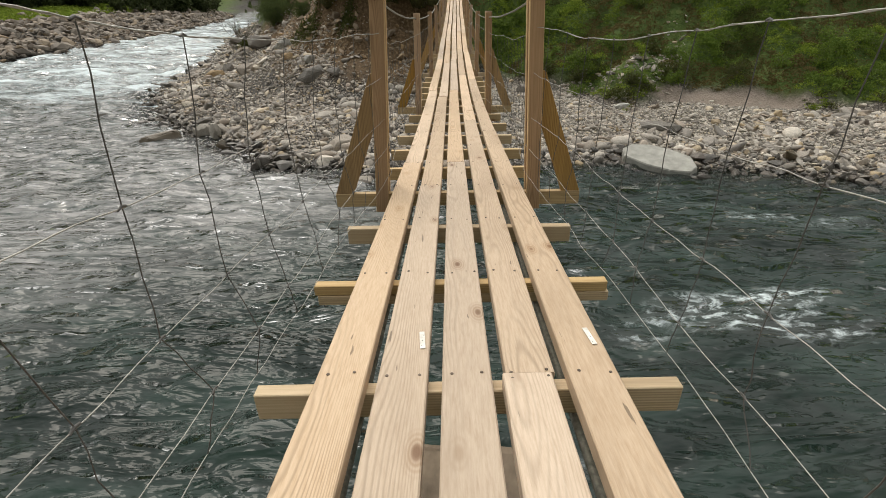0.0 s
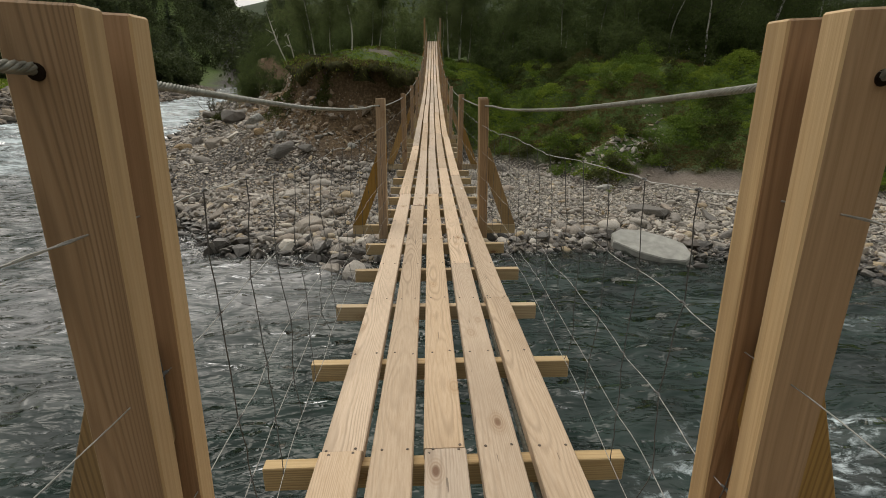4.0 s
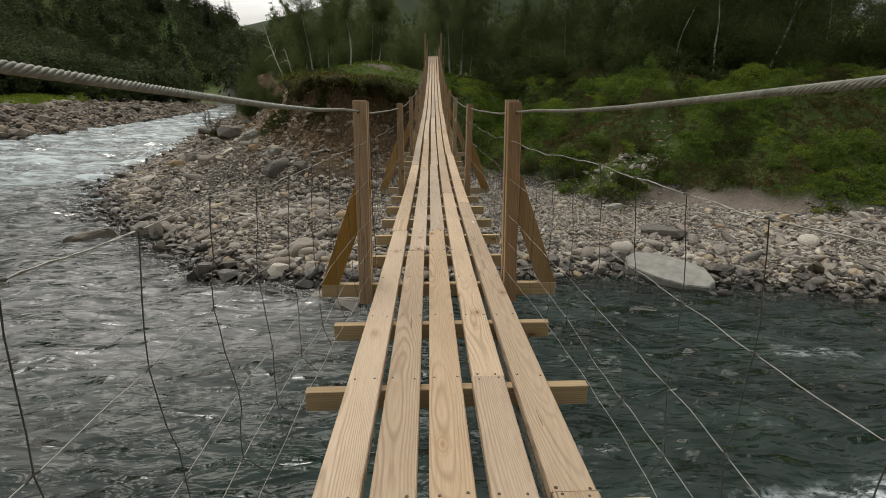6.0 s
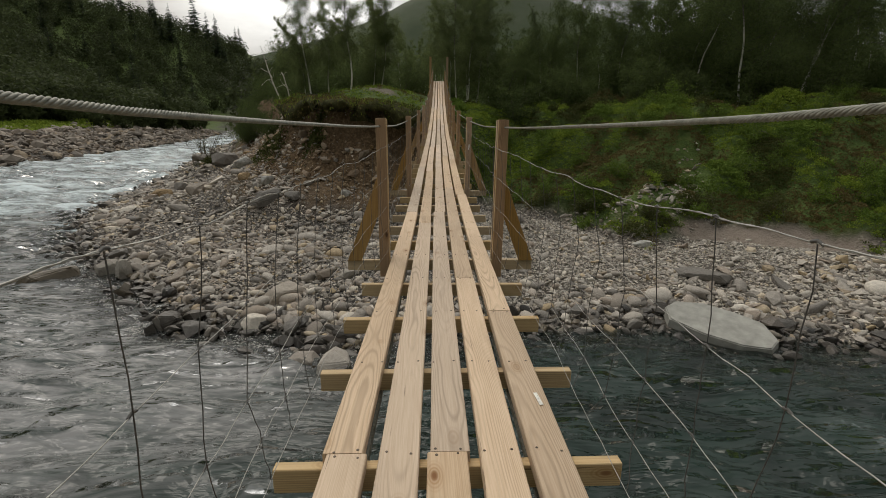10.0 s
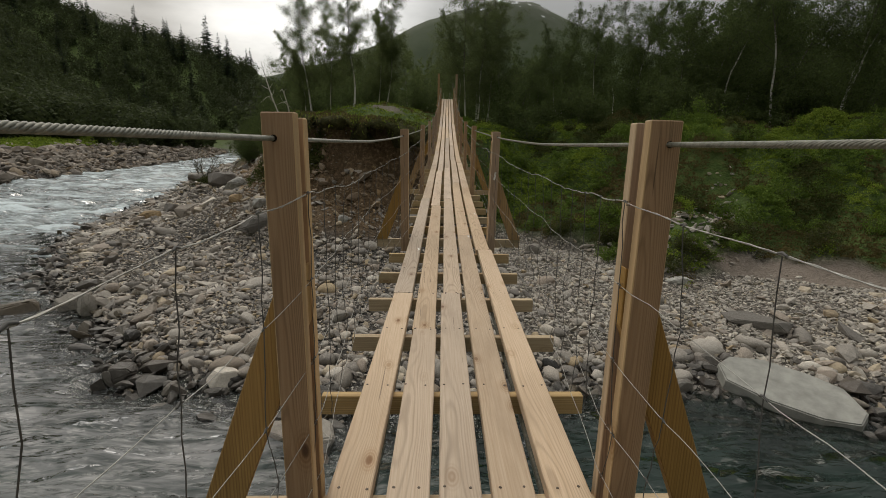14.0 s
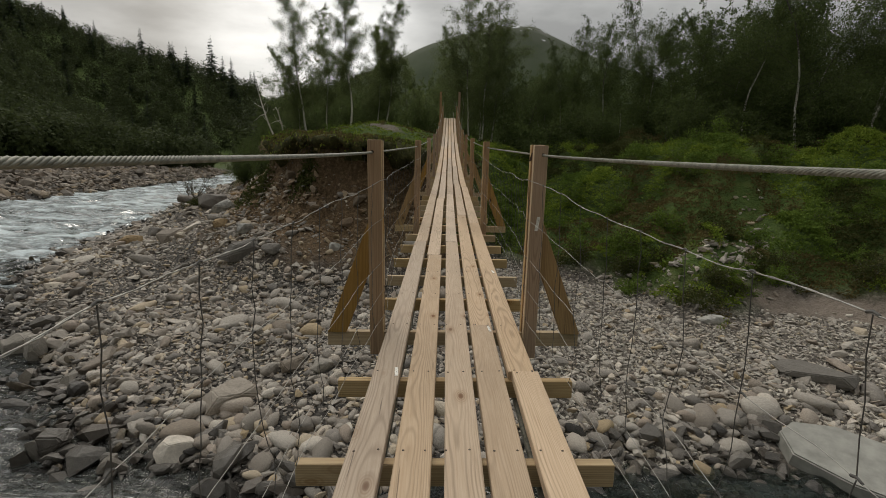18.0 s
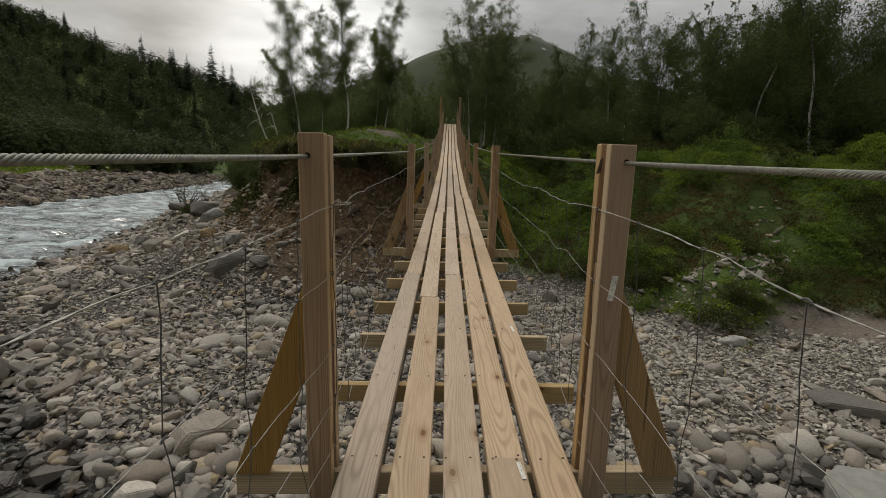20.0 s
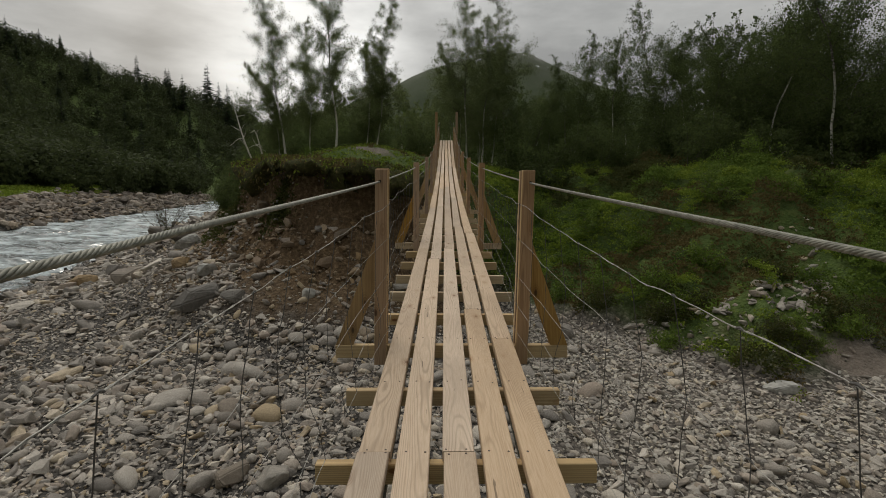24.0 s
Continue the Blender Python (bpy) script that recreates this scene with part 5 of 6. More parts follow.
lx, ly = rs.uniform(-60, -21, 9000), rs.uniform(46, 130, 9000)
ok = (signed(lx, ly, SHORE) > -0.3) & (signed(lx, ly, FOOT) < 1.0)
v, f = scatter(rs, lx[ok], ly[ok], np.clip(0.22 * np.exp(rs.normal(0, 0.5, ok.sum())), 0.08, 0.9), BROKEN)
child("upper_bar_stones", mesh_np("upper_bar_stones", v, f, STONE), ground, "grey stones of the upper gravel bar", "stuff")

# ---- boulders, each a thing ----
def boulder(x, y, size, turn, seed, label, mat=STONE, sink=0.3, tilt=(0, 0)):
    bm = bmesh.new()
    r = np.random.RandomState(seed)
    p = r.normal(size=(26, 3))
    p /= np.max(np.abs(p), axis=1)[:, None] ** 0.75 * np.linalg.norm(p, axis=1)[:, None] ** 0.25
    for q in p * r.uniform(0.85, 1.0, (26, 1)) * np.array(size) * 0.5:
        bm.verts.new(q)
    bmesh.ops.convex_hull(bm, input=bm.verts[:])
    bmesh.ops.delete(bm, geom=[q for q in bm.verts if not q.link_faces], context="VERTS")
    bmesh.ops.dissolve_limit(bm, angle_limit=0.3, verts=bm.verts[:], edges=bm.edges[:])
    bmesh.ops.bevel(bm, geom=bm.edges[:], offset=0.06 * min(size), segments=2, affect="EDGES", clamp_overlap=True)
    bmesh.ops.triangulate(bm, faces=bm.faces[:])
    bmesh.ops.subdivide_edges(bm, edges=[q for q in bm.edges if q.calc_length() > 0.2 * min(size)], cuts=2, use_grid_fill=True)
    bmesh.ops.triangulate(bm, faces=bm.faces[:])
    bmesh.ops.recalc_face_normals(bm, faces=bm.faces[:])
    bm.normal_update()
    bm.verts.index_update()
    v = np.array([q.co[:] for q in bm.verts])
    nv = np.array([q.normal[:] for q in bm.verts])
    f = np.array([[q.index for q in t.verts] for t in bm.faces])
    bm.free()
    g = 2.2 / min(size)
    v = v + nv * (0.16 * min(size) * (fbm(v[:, 0] * g + seed + v[:, 2] * g * 0.7, v[:, 1] * g - v[:, 2] * g * 0.6, 3) - 0.5))[:, None]
    ob = new("boulder", mesh_np("boulder", v, f, mat))
    z = float(ground_height(np.array([x]), np.array([y]))[0])
    ob.matrix_basis = pose(x, y, z + size[2] * (0.5 - sink), tilt[0], tilt[1], turn)
    return tagged(ob, label, "boulder")


GREY_ROCK = plain("pale_grey_slab_rock", (0.30, 0.295, 0.265), 0.8, var=0.22, scale=3.0)
SLATE = stone_material("grey_slate_rock", False, (1.55, 1.46, 1.34))
PALE_ROCK = plain("pale_rock", (0.36, 0.35, 0.32), 0.8, var=0.3, scale=6.0)
OCHRE_ROCK = plain("ochre_rock", (0.30, 0.215, 0.12), 0.8, var=0.35, scale=5.0)
SLAB_TOP = [(-1.75, 0.18), (-1.5, 0.72), (-0.6, 1.02), (0.5, 0.90), (1.35, 0.62), (1.85, -0.18), (1.70, -0.75), (0.9, -0.98), (-0.3, -0.88), (-1.45, -0.5)]


def slab(x, y, turn, tilt, rise):
    """A smooth planed slab of rock: a broken outline, worn edges, its top leaning to the water."""
    bm = bmesh.new()
    low = [bm.verts.new((1.06 * a, 1.06 * b, -0.75)) for a, b in SLAB_TOP]
    top = [bm.verts.new((a, b, 0.0)) for a, b in SLAB_TOP]
    n = len(top)
    bm.faces.new(top)
    for q in range(n):
        bm.faces.new((low[q], low[(q + 1) % n], top[(q + 1) % n], top[q]))
    bmesh.ops.bevel(bm, geom=[q for q in bm.edges if q.verts[0] in top and q.verts[1] in top], offset=0.035, segments=2, affect="EDGES")
    bmesh.ops.triangulate(bm, faces=bm.faces[:])
    bmesh.ops.subdivide_edges(bm, edges=[q for q in bm.edges if q.calc_length() > 0.35], cuts=3, use_grid_fill=True)
    bmesh.ops.triangulate(bm, faces=bm.faces[:])
    bmesh.ops.recalc_face_normals(bm, faces=bm.faces[:])
    for q in bm.verts:
        k = float(fbm(np.array([q.co.x * 1.4 + 3]), np.array([q.co.y * 1.4]), 3)[0] - 0.5)
        q.co.z += 0.035 * k
    me = bpy.data.meshes.new("boulder")
    bm.to_mesh(me)
    bm.free()
    me.materials.append(GREY_ROCK)
    ob = new("boulder", me)
    ob.matrix_basis = pose(x, y, rise, tilt[0], tilt[1], turn)
    return tagged(ob, "big smooth pale grey slab of rock at the water's edge", "boulder")


slab(10.4, 19.65, -36, (14, 3), -5.78)
boulder(11.9, 23.4, (2.5, 1.1, 0.5), -34, 52, "flat dark grey slab in the gravel", SLATE)
boulder(11.2, 27.7, (1.1, 0.6, 0.4), -12, 73, "pale flat stone at the gravel's edge", PALE_ROCK)
boulder(5.6, 32.2, (0.9, 0.8, 0.75), 30, 74, "rounded dark stone near the slope's foot")
boulder(-9.6, 33.6, (2.5, 1.0, 1.0), 28, 53, "long angular grey block lying on the gravel", SLATE, 0.2, (6, -10))
boulder(-7.7, 33.0, (1.1, 0.8, 0.6), 70, 54, "angular grey block lying on the gravel", SLATE)
boulder(-4.6, 32.5, (0.6, 0.4, 0.5), 20, 55, "pale stone at the foot of the earth bank", PALE_ROCK)
boulder(-10.1, 35.9, (1.0, 0.7, 0.7), 50, 56, "pale stone lying in the scree", PALE_ROCK)
boulder(-12.3, 37.9, (1.0, 0.7, 0.7), 15, 75, "ochre stone lying in the scree", OCHRE_ROCK)
boulder(-13.6, 41.2, (1.5, 1.0, 1.0), 35, 76, "pale stone high in the scree", PALE_ROCK)
boulder(-3.7, 17.95, (1.15, 0.85, 0.85), 10, 57, "rounded grey boulder at the water's edge")
boulder(-2.7, 17.7, (1.35, 1.0, 0.95), 80, 58, "square-sided brown boulder at the water's edge")
boulder(-1.7, 18.9, (0.8, 0.7, 0.6), 40, 59, "rounded grey boulder at the water's edge")
boulder(-5.5, 22.4, (1.8, 1.0, 0.7), 38, 77, "large angular grey stone in the gravel", SLATE, 0.3, (12, 0))
boulder(-6.0, 20.3, (1.0, 0.8, 0.8), 55, 78, "rounded grey boulder at the water's edge")
boulder(-9.2, 20.7, (1.0, 0.7, 0.6), 5, 79, "dark wet stone at the water's edge", WETSTONE, 0.1)
boulder(-15.0, 26.6, (1.1, 0.9, 1.0), 15, 80, "rounded pale grey boulder at the water's edge", SLATE, 0.15)
boulder(-14.0, 26.2, (0.8, 0.7, 1.1), 60, 81, "upright grey boulder at the water's edge", SLATE, 0.15)
boulder(-17.4, 26.2, (2.6, 1.3, 1.0), 35, 60, "dark wet boulder lying in the river", WETSTONE, 0.1)
boulder(-24.9, 32.6, (1.1, 0.8, 0.9), 20, 61, "dark wet boulder lying in the river", WETSTONE, -0.2)
boulder(-35, 42.5, (2.2, 1.2, 1.2), 0, 63, "dark wet boulder lying in the river", WETSTONE, -0.1)
boulder(-17.0, 41.2, (2.2, 1.4, 1.2), 25, 64, "large grey boulder on the bar beside the rapids", SLATE)
boulder(-20.4, 42.3, (1.8, 1.0, 0.8), 5, 65, "long ochre boulder on the bar beside the rapids", OCHRE_ROCK)
boulder(-20.0, 44.6, (1.6, 1.1, 0.9), 120, 66, "brownish boulder on the bar beside the rapids")
boulder(-3.2, 23.6, (0.75, 0.6, 0.5), 20, 82, "smooth rounded stone in the gravel", SLATE)
boulder(-4.2, 23.8, (0.9, 0.6, 0.5), 70, 83, "smooth rounded stone in the gravel", SLATE)
BROWN_ROCK = plain("brown_bank_rock", (0.17, 0.13, 0.092), 0.85, var=0.45, scale=2.5)
boulder(0.4, 0.75, (3.8, 3.0, 5.0), 20, 67, "brown rock of the near bank under the bridge", BROWN_ROCK, 0.12)
boulder(8.6, 1.3, (3.2, 2.8, 2.8), 60, 68, "brown rock of the near bank beside the water", BROWN_ROCK, 0.0)

stone_me = []
for i in range(10):
    v, f = lump(100 + i, 2, 0.07, 16)
    stone_me.append(mesh_np("stone", v, f, STONE, True))
zs = ground_height(x[chosen], y[chosen])
for i, k in enumerate(chosen):
    ob = child("stone", stone_me[i % 10], ground)
    r = rad[k]
    sx, sy, sz = r * rs.uniform(0.9, 1.3), r * rs.uniform(0.7, 1.0), r * rs.uniform(0.45, 0.75)
    ob.matrix_basis = pose(x[k], y[k], zs[i] + 0.25 * sz, rs.normal(0, 14), rs.normal(0, 14), rs.uniform(0, 360)) @ Matrix.Diagonal((sx, sy, sz, 1))

bx2, by2 = rs.uniform(-22, 1.5, 9000), rs.uniform(32, 56, 9000)
be2 = signed(bx2, by2, FOOT)
ok = (be2 > -0.5) & (be2 < 0.8 * (2.4 + 2.2 * smooth01((-bx2 - 9.5) / 6))) & (rs.rand(9000) < np.where(bx2 < -6, 0.95, 0.75))
v, f = scatter(rs, bx2[ok], by2[ok], np.clip(0.11 * np.exp(rs.normal(0, 0.55, ok.sum())), 0.05, 0.55), BROKEN)
child("bank_stones", mesh_np("bank_stones", v, f, BANKSTONE), ground, "stones sticking out of the eroded bank", "stuff")

# ---- turf hanging over the eroded bank ----
def edge_line():
    """Top edge of the eroded bank: stepped in from its foot."""
    pts = []
    for (ax, ay), (bx_, by_) in zip(FOOT[:-1], FOOT[1:]):
        for u in np.linspace(0, 1, 14, endpoint=False):
            px_, py_ = ax + (bx_ - ax) * u, ay + (by_ - ay) * u
            if px_ < 0.6 and 33 < py_ < 49.5:
                L = math.hypot(bx_ - ax, by_ - ay)
                nx_, ny_ = -(by_ - ay) / L, (bx_ - ax) / L
                w = float(2.4 + 2.2 * smooth01((-px_ - 9.5) / 6))
                pts.append((px_ + nx_ * w * 0.97, py_ + ny_ * w * 0.97, -nx_, -ny_))
    return np.array(pts)


ed = edge_line()
m = len(ed)
tt = np.arange(m) * 0.27
deep_ = smooth01((ed[:, 0] + 14.8) / 2.5)
jut = 0.8 * (0.45 + 1.4 * vnoise(tt * 0.55, np.zeros(m)) ** 1.5 + 0.35 * vnoise(tt * 2.3, np.full(m, 4.0))) * deep_
jut += 1.0 * np.exp(-((ed[:, 0] + 1.2) / 1.1) ** 2) + 0.55 * np.exp(-((ed[:, 0] + 4.6) / 2.6) ** 2)
back = ed[:, :2] - ed[:, 2:] * 1.4
zb = ground_height(back[:, 0], back[:, 1]) + 0.12
thick = 0.15 + 1.25 * vnoise(tt * 0.8, np.full(m, 7.0)) ** 2 * (0.4 + vnoise(tt * 2.9, np.full(m, 17.0)))
sagl = 0.10 + 0.35 * vnoise(tt * 0.7, np.full(m, 3.0))
# section of the turf: top from the terrace to its drooping edge, then the peaty underside going back in
section = [(-1.4, 0.0, 0.0), (-0.7, 0.02, 0.0), (0.0, 0.0, 0.1), (0.45, -0.25, 0.2), (0.8, -0.6, 0.3), (1.0, -1.0, 0.5), (0.98, -1.0, 1.0), (0.6, -0.8, 1.15), (0.2, -0.7, 1.2), (-0.4, -0.8, 1.7), (-1.4, -0.8, 2.5)]
rows_ = []
for q, (o, sg, th) in enumerate(section):
    reach_ = np.where(o > 0, o * jut, o)
    p = ed[:, :2] + ed[:, 2:] * reach_[:, None] + 0.10 * (np.stack([vnoise(tt * 3.1, np.full(m, 11.0 + q)), vnoise(tt * 3.1, np.full(m, 31.0 + q))], -1) - 0.5)
    rows_.append(np.column_stack([p, zb + sg * sagl - th * thick + (0.42 if o > -0.5 else 0.1) * (vnoise(tt * 2.7, np.full(m, 51.0 + 2 * q)) - 0.5)]))
nq = len(section)
tv = np.stack(rows_, 1).reshape(-1, 3)
ti_ = (np.arange(m - 1)[:, None] * nq + np.arange(nq)[None, :])
tj_ = (np.arange(m - 1)[:, None] * nq + (np.arange(nq)[None, :] + 1) % nq)
tf = np.stack([ti_, tj_, tj_ + nq, ti_ + nq], -1).reshape(-1, 4)
TURF = Mat("turf_and_peat", 0.95, 0.1)
tn = TURF.noise(TURF.coords(), 4.0, 6, 0.7)
TURF.color(TURF.ramp(tn, ((0.3, (0.030, 0.026, 0.014)), (0.55, (0.062, 0.064, 0.024)), (0.75, (0.12, 0.105, 0.042)))))
TURF.bump(tn, 1.0, 0.15)
child("turf_lip", mesh_np("turf_lip", tv, tf, TURF.m, True), ground, "ragged turf hanging over the eroded earth bank")

# ---- low green cover of the slopes ----
def cover_spots(n, seed, box):
    r = np.random.RandomState(seed)
    x, y = r.uniform(box[0], box[1], n), r.uniform(box[2], box[3], n)
    return r, x, y


def tufts(r, x, y, height, per, leaf, lift=0.0):
    n = len(x)
    z = ground_height(x, y) + lift
    h = height * (0.5 + r.rand(n))
    c = np.stack([x, y, z], -1)[:, None, :] + r.normal(0, 1, (n, per, 3)) * np.stack([h * 0.55, h * 0.55, h * 0.22], -1)[:, None, :]
    c[:, :, 2] += (h * 0.35)[:, None]
    return leaves(c.reshape(-1, 3), leaf, r)


def clumps(r, n, box):
    """Rounded clumps of low shrubs: centre, radius, height, kind."""
    c = np.column_stack([r.uniform(box[0], box[1], n), r.uniform(box[2], box[3], n)])
    rad = np.clip(0.62 * np.exp(r.normal(0, 0.38, n)), 0.3, 1.6)
    return c, rad, rad * r.uniform(0.35, 0.75, n), r.rand(n)


r, x, y = cover_spots(44000, 61, (1.5, 40, 24, 50))
e = signed(x, y, FOOT)
ok = (e > 0.8 + 4 * (fbm(x * 0.5, y * 0.5, 4) - 0.5)) & (sand_reach(x, y) > 1.05) & ((gully_reach(x, y) > 0.8) | (r.rand(len(x)) < 0.05)) & ~((np.abs(x - deck(y)[:, 0]) < 1.3) & (y > 41))
x, y, e = x[ok], y[ok], e[ok]
cc, cr, ch, ck = clumps(r, 620, (1.5, 40, 24, 50))
dome, kind_ = np.zeros(len(x)), np.full(len(x), -1.0)
for (ax, ay), ra, he_, ki in zip(cc, cr, ch, ck):
    q = 1 - ((x - ax) ** 2 + (y - ay) ** 2) / ra ** 2
    lift = np.where(q > 0, he_ * np.sqrt(np.clip(q, 0, 1)), 0)
    over = lift > dome
    dome, kind_ = np.where(over, lift, dome), np.where(over, ki, kind_)
lush = fbm(x * 0.28, y * 0.28, 3) + 0.10 * (fbm(x * 1.4 + 7, y * 1.4, 2) - 0.5)
low = (dome < 0.12)                                    # the hollows between the clumps keep dark, thin heath
dark = ~low & ((kind_ < 0.17) | ((e < 1.3) & (kind_ < 0.6)))
dry_ = ~dark & ((lush < 0.40) | (low & (lush < 0.46)))
herb = ~dark & ~dry_ & ((kind_ > 0.55) | low)
shrub = ~dark & ~dry_ & ~herb
for sel, hh, per, lf_, mat_, nm, lb in ((shrub, 0.26, 18, 0.062, SHRUB_LEAF, "willow_scrub", "low green willow scrub on the slope"), (herb, 0.20, 17, 0.050, HERB_LEAF, "heath_cover", "bright green bilberry heath on the slope"),
                                        (dry_, 0.17, 11, 0.052, DRY_LEAF, "dry_heath", "yellowing dry heath on the slope"), (dark, 0.24, 17, 0.055, TURF_LEAF, "dark_scrub", "dark green dwarf birch scrub on the slope")):
    v, f = tufts(r, x[sel], y[sel], hh, per, lf_, dome[sel])
    child(nm, mesh_np(nm, v, f, mat_), ground, lb, "stuff")
# terrace top and turf edge
r, x, y = cover_spots(9000, 62, (-24, 3, 34, 60))
e = signed(x, y, FOOT)
wd_ = 2.4 + 2.2 * smooth01((-x - 9.5) / 6)
ok = (e > wd_ * 0.93) & ~((np.abs(x - deck(y)[:, 0]) < 1.3) & (y > 41)) & (rs.rand(len(x)) < 0.7) & (trodden(x, y) > 1.0)
x, y = x[ok], y[ok]
g = fbm(x * 0.5, y * 0.5, 3) > 0.50
v, f = tufts(r, x[g], y[g], 0.17, 10, 0.06)
child("terrace_heath", mesh_np("terrace_heath", v, f, HERB_LEAF), ground, "green heath on the terrace", "stuff")
v, f = tufts(r, x[~g], y[~g], 0.13, 8, 0.055)
child("terrace_grass", mesh_np("terrace_grass", v, f, DRY_LEAF), ground, "dry yellow-green grass on the terrace", "stuff")
# strip of grass over the far beach
gx_, gy_ = r.uniform(-95, -58, 40000), r.uniform(52, 135, 40000)
gl_ = signed(gx_, gy_, LEFT_SHORE) + 4 * (fbm(gx_ * 0.12, gy_ * 0.12, 3) - 0.5)
ok = (gl_ > 15.5) & (gl_ < 25)
v, f = tufts(r, gx_[ok], gy_[ok], 0.55, 11, 0.17)
child("beach_grass", mesh_np("beach_grass", v, f, HERB_LEAF), ground, "green grass along the top of the far beach", "stuff")
# hanging roots and shrubs at the edge
hang = ed[:, 0] > -14.5
he, hj, hzb, hth = ed[hang], jut[hang], zb[hang], (thick + sagl)[hang]
n_h = 95
u_ = r.rand(len(he), n_h)
out_ = u_ * (hj[:, None] + 0.1) - 0.5 * (r.rand(len(he), n_h) < 0.25)
hp = (he[:, None, :2] + he[:, None, 2:] * out_[:, :, None]).reshape(-1, 2) + r.normal(0, 0.10, (len(he) * n_h, 2))
fall = np.where(u_ > 0.82, r.rand(len(he), n_h) ** 2.0 * 0.9, 0.0) * (0.4 + 1.2 * vnoise(tt[hang] * 1.6, np.full(len(he), 9.0)))[:, None]
hz = (hzb[:, None] - 0.55 * hth[:, None] * np.clip(u_, 0, 1) ** 1.5 - fall + 0.10 * r.rand(len(he), n_h)).reshape(-1)
clump = np.repeat(vnoise(tt[hang] * 0.8, np.full(len(he), 21.0)), n_h) + 0.25 * r.normal(size=len(hp))
for sel, mat_, nm, lb in ((clump < 0.40, DRY_LEAF, "hanging_grass", "dry grass hanging over the bank"), ((clump >= 0.40) & (clump < 0.60), HERB_LEAF, "hanging_moss", "green moss and bilberry on the turf edge"), (clump >= 0.60, TURF_LEAF, "hanging_heath", "heath and roots hanging over the bank")):
    v, f = leaves(np.column_stack([hp, hz])[sel], 0.060, r, 0.8)
    child(nm, mesh_np(nm, v, f, mat_), ground, lb, "stuff")
# slumped turf lying on the earth slope
for sx, sy, sr in ((-6.9, 36.9, 0.9), (-7.4, 37.2, 0.7), (-10.4, 39.8, 1.1), (-11.4, 40.8, 1.2), (-12.4, 42.2, 1.0), (-21.6, 54.2, 1.3)):
    q = r.normal(0, 0.4, (900, 2)) * sr + (sx, sy)
    v, f = leaves(np.column_stack([q, ground_height(q[:, 0], q[:, 1]) + 0.35 * sr * r.rand(900)]), 0.08, r, 0.3)
    child("slumped_turf", mesh_np("slumped_turf", v, f, TURF_LEAF), ground, "turf slumped down the earth bank", "stuff")
# thin roots hanging from the turf
roots = []
for k in np.where(hang)[0]:
    for _ in range(2):
        w_ = r.uniform(0.2, 0.95)
        p0 = np.array([*(ed[k, :2] + ed[k, 2:] * jut[k] * w_), zb[k] - sagl[k] * w_ - 0.8 * thick[k]])
        roots.append(tube(limb(p0, r.normal(0, 0.25, 3) + (0, 0, -1), r.uniform(0.25, 0.9), r, 0.6, -0.3, 5), np.linspace(0.012, 0.004, 6), 3))
v, f = gather(roots)
child("hanging_roots", mesh_np("hanging_roots", v, f, DARK_BARK), ground, "thin dark roots hanging from the turf", "stuff")

# stones showing in the gully and through the thin heath of the slope
gu = (len(GULLY) - 1.001) * rs.rand(230) ** 1.3
gk = gu.astype(int)
ga = np.array(GULLY)
gp = ga[gk] + (ga[gk + 1] - ga[gk]) * (gu - gk)[:, None] + rs.normal(0, 0.5, (230, 2))
v, f = scatter(rs, gp[:, 0], gp[:, 1], np.clip(0.10 * np.exp(rs.normal(0, 0.5, 230)), 0.04, 0.3), WORN)
v[:, 2] += 0.02
child("gully_stones", mesh_np("gully_stones", v, f, STONE), ground, "pale stones in the gully of the slope", "stuff")
for i, (x, y, l_) in enumerate(((16.3, 33.0, 1.0), (16.8, 33.8, 0.8), (15.2, 32.1, 0.8), (12.6, 31.1, 0.9), (11.4, 31.4, 0.7), (13.6, 30.9, 0.7))):
    boulder(x, y, (0.8 * l_, 0.5 * l_, 0.3 * l_), 35.0 * i, 120 + i, "flat grey stone in the gully of the slope", SLATE, 0.35)
gxs, gys = rs.uniform(9.5, 15.5, 120), rs.uniform(28.6, 32.5, 120)
v, f = scatter(rs, gxs, gys, np.clip(0.11 * np.exp(rs.normal(0, 0.4, 120)), 0.06, 0.35), WORN)
v[:, 2] += 0.05
child("slope_stones", mesh_np("slope_stones", v, f, STONE, True), ground, "grey stones showing through the heath", "stuff")

# single shrubs
for i, (x, y, s, k) in enumerate(((-11.0, 44.5, 0.6, 2), (-9.6, 43.6, 0.55, 2), (12.8, 29.6, 0.45, 2), (13.6, 29.4, 0.4, 2), (9.4, 31.2, 0.6, 2), (10.2, 33.2, 0.75, 0), (8.0, 34.6, 0.65, 0), (12.2, 34.5, 0.8, 2), (6.2, 35.5, 0.55, 0), (16, 33, 0.7, 2), (19.5, 31, 0.7, 2), (22, 29.5, 0.7, 2), (25, 30, 0.8, 0), (14.5, 38, 0.8, 0), (3.8, 38.5, 0.6, 0), (17.5, 37, 0.7, 2), (21, 35, 0.8, 0), (11, 37.5, 0.7, 2), (8.8, 39, 0.7, 0), (19, 41, 0.9, 0))):
    plant("willow_shrub", willow[k], TREE_PARTS, x, y, "bushy grey-green willow shrub", "shrub", 53.0 * i, s, "willow shrubs")
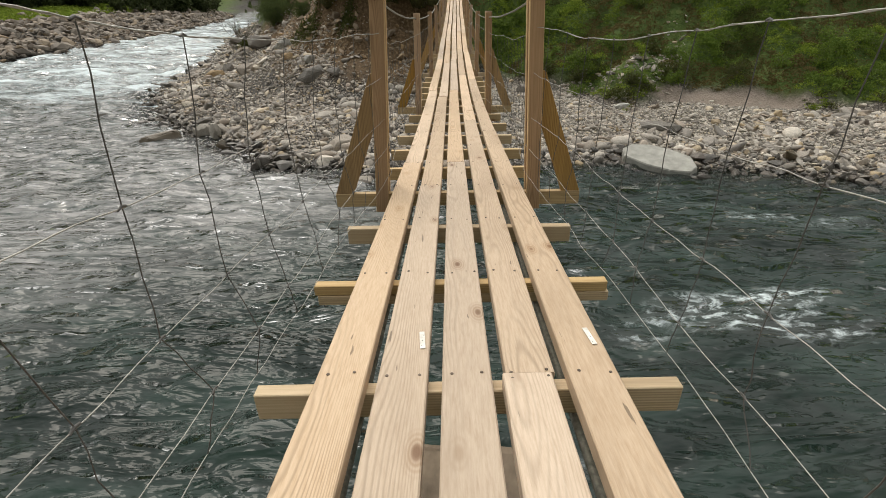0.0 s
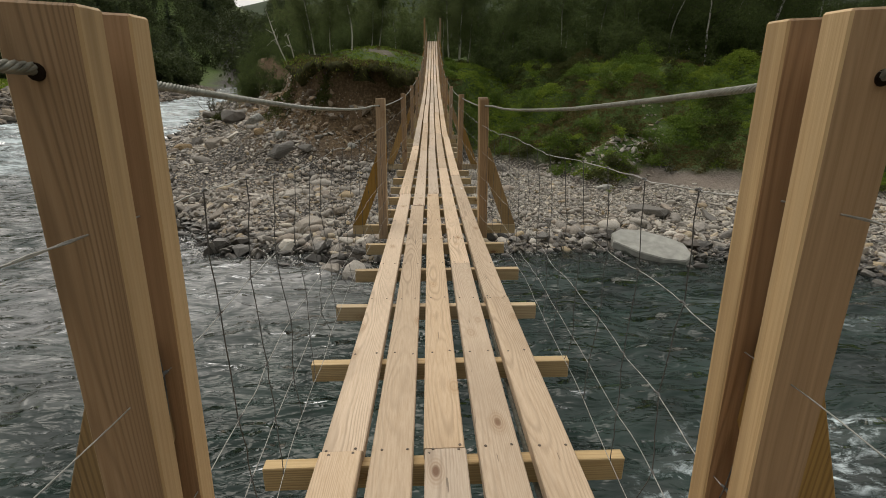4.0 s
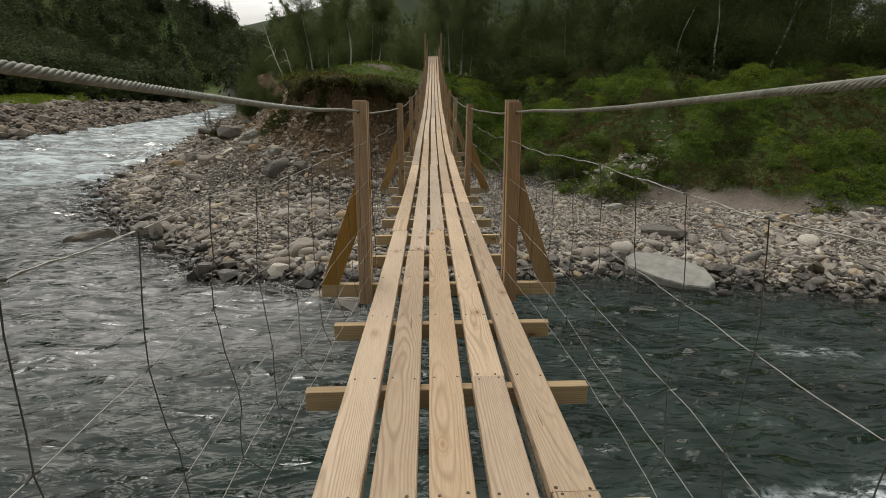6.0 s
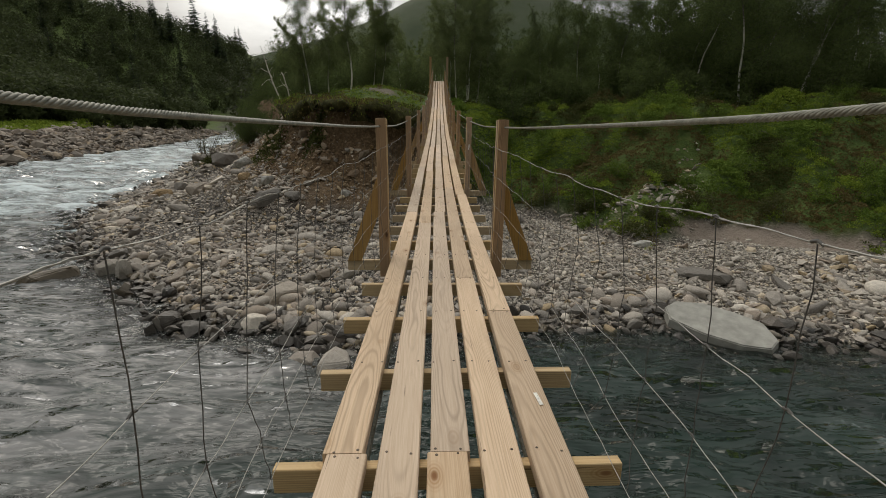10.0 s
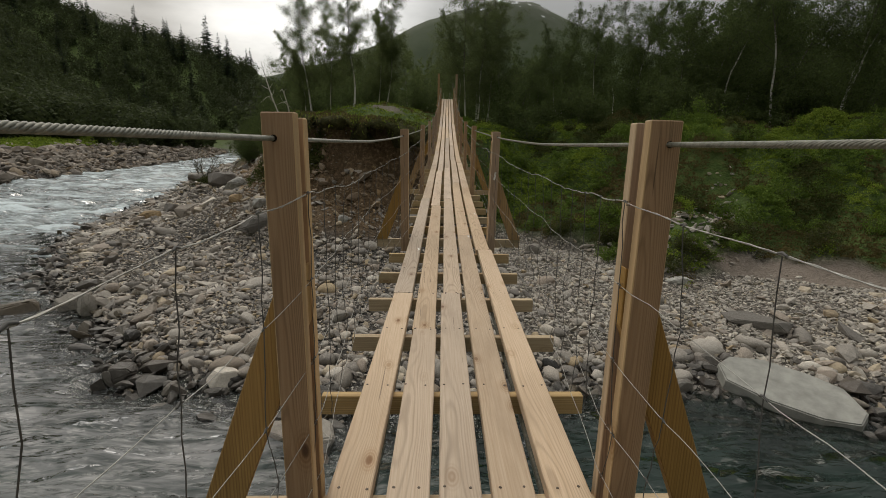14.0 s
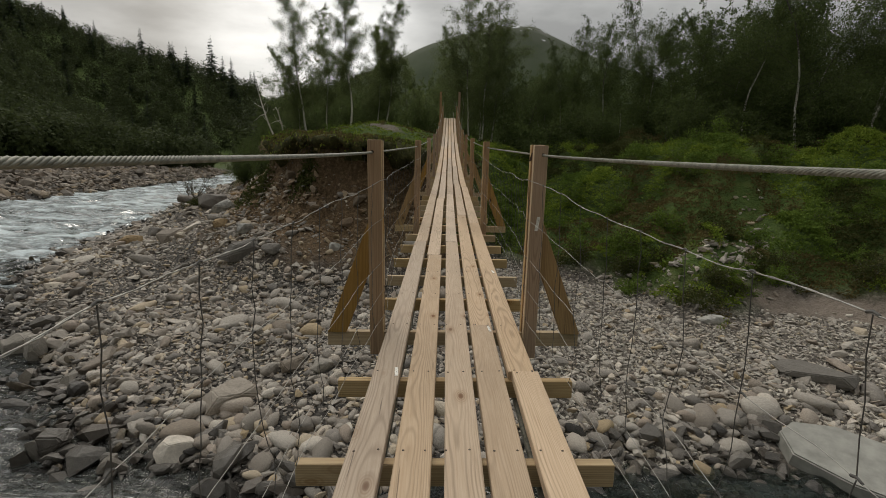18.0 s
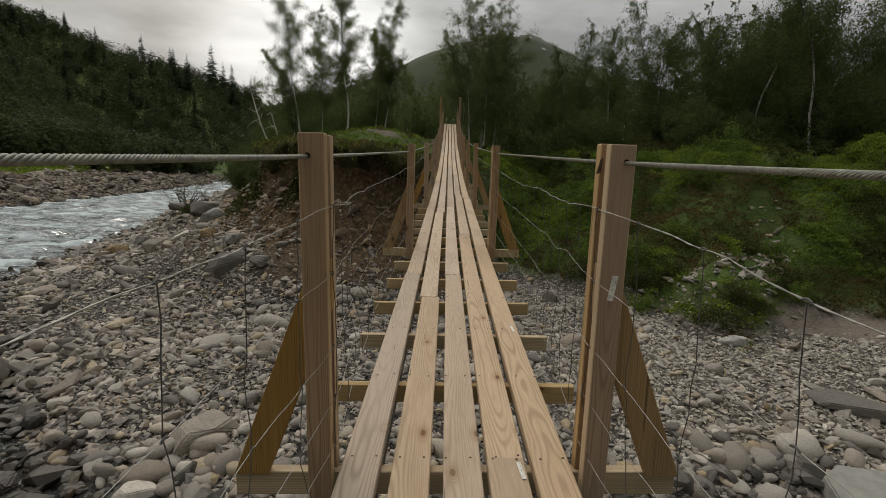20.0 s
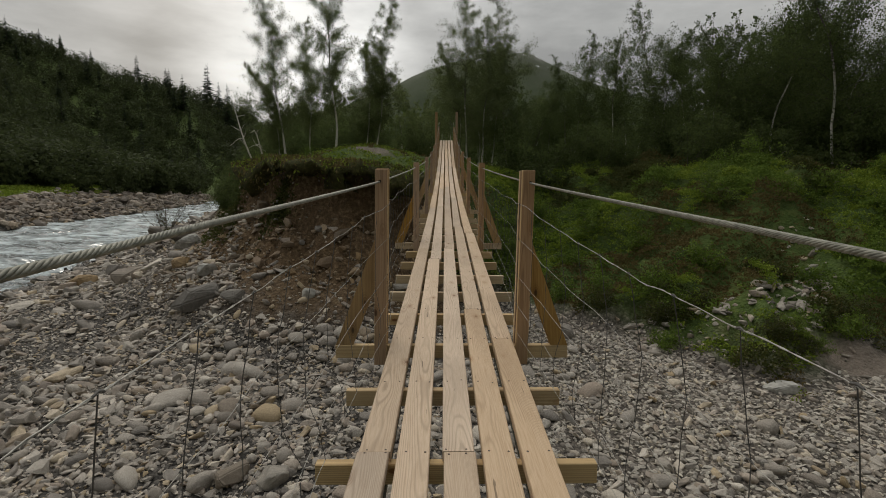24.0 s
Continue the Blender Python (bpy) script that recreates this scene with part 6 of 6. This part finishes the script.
for i, (x, y, s) in enumerate(((-8.4, 40.0, 0.3), (-7.1, 39.0, 0.22), (-5.6, 37.9, 0.28), (-4.9, 38.3, 0.2), (-3.2, 37.4, 0.2), (-2.2, 37.8, 0.26), (-9.4, 41.0, 0.35), (-6.4, 40.2, 0.25), (-1.6, 39.5, 0.25))):
    plant("willow_shrub", willow[i % 3], TREE_PARTS, x, y, "small bushy willow on the turf edge", "shrub", 71.0 * i, s, "willow shrubs")
rb = np.random.RandomState(77)
for i in range(60):
    x, y = rb.uniform(4.5, 34), rb.uniform(27, 46)
    if signed(np.array([x]), np.array([y]), FOOT)[0] < 1.0 or fbm(np.array([x * 0.28]), np.array([y * 0.28]), 3)[0] < 0.45:
        continue
    plant("willow_shrub", willow[2 if i % 3 else 0], TREE_PARTS, x, y, "low rounded green willow shrub", "shrub", rb.uniform(0, 360), rb.uniform(0.4, 0.85), "willow shrubs")

# leafless bush on a dark mound at the end of the scree
def bare_bush(seed, height, n):
    r = np.random.RandomState(seed)
    wood = []
    for _ in range(n):
        st = limb(r.normal(0, 0.12, 3) * (1, 1, 0.2), r.normal(0, 0.55, 3) * (1, 1, 0) + (0, 0, 1), height * r.uniform(0.6, 1.0), r, 0.5, 0.1, 7)
        wood.append(tube(st, np.linspace(0.036, 0.010, 8), 5))
        for _ in range(9):
            m = r.randint(2, 8)
            wood.append(tube(limb(st[m], r.normal(0, 0.7, 3) + (0, 0, 0.6), height * r.uniform(0.15, 0.4), r, 0.6, 0.1, 4), np.linspace(0.014, 0.006, 5), 3))
    v, f = gather(wood)
    lv, lf = leaves(np.concatenate([w[0] for w in wood])[r.randint(0, 2000, 500)] + r.normal(0, 0.05, (500, 3)), 0.05, r)
    return mesh_np("bare_branches", v, f, DARK_BARK), mesh_np("bare_leaves", lv, lf, TURF_LEAF)


def dead_birch(seed, height):
    """A leaning dead birch: a pale bare stem with a few broken limbs."""
    r = np.random.RandomState(seed)
    st = limb((0, 0, -0.3), (-0.30, 0.0, 1), height, r, 0.25, 0.0, 10)
    wood = [tube(st, np.linspace(0.085, 0.03, 11), 7)]
    for _ in range(9):
        m = r.randint(5, 11)
        wood.append(tube(limb(st[m], r.normal(0, 0.6, 3) + (0, 0, 0.5), r.uniform(0.5, 1.3), r, 0.6, 0.1, 5), np.linspace(0.025, 0.008, 6), 4))
    v, f = gather(wood)
    return (mesh_np("dead_trunk", v, f, BIRCH_BARK, True),)


plant("dead_birch", dead_birch(9, 5.6), ("trunk",), -12.4, 50.0, "leaning dead birch with bare broken limbs", "tree")
plant("dead_birch", dead_birch(12, 3.4), ("trunk",), -11.4, 49.0, "leaning dead birch with bare broken limbs", "tree", 25)

BUSH = (-22.2, 55.0)
plant("willow_bush", bare_bush(5, 3.1, 15), ("branches", "foliage"), BUSH[0], BUSH[1], "dark twiggy willow bush with few leaves", "bush")
boulder(BUSH[0] + 2.1, BUSH[1] - 0.8, (2.6, 1.7, 1.7), 40, 71, "grey boulder beside the twiggy bush")
boulder(BUSH[0] - 0.1, BUSH[1] - 0.4, (2.4, 1.6, 1.0), 10, 72, "dark mossy rock under the twiggy bush", WETSTONE, 0.25)

# low dark shrubs along the gravel's edge
low_shrub = [broadleaf(90 + i, 1.3, 1.0, 0.03, 3600, 0.045, 6, TURF_LEAF, DARK_BARK, name="low_shrub", twigged=0.3) for i in range(2)]
for i, (x, y, s) in enumerate(((12.3, 29.4, 0.6), (13.0, 29.2, 0.5), (11.2, 32.6, 0.7), (13.9, 33.2, 0.8), (9.7, 32.6, 0.8), (10.4, 34.0, 0.9), (15.8, 30.6, 0.8), (18.8, 29.4, 0.9), (7.6, 33.8, 0.7))):
    plant("low_shrub", low_shrub[i % 2], TREE_PARTS, x, y, "low dark green shrub at the gravel's edge", "shrub", 97.0 * i, s, "low shrubs by the gravel")
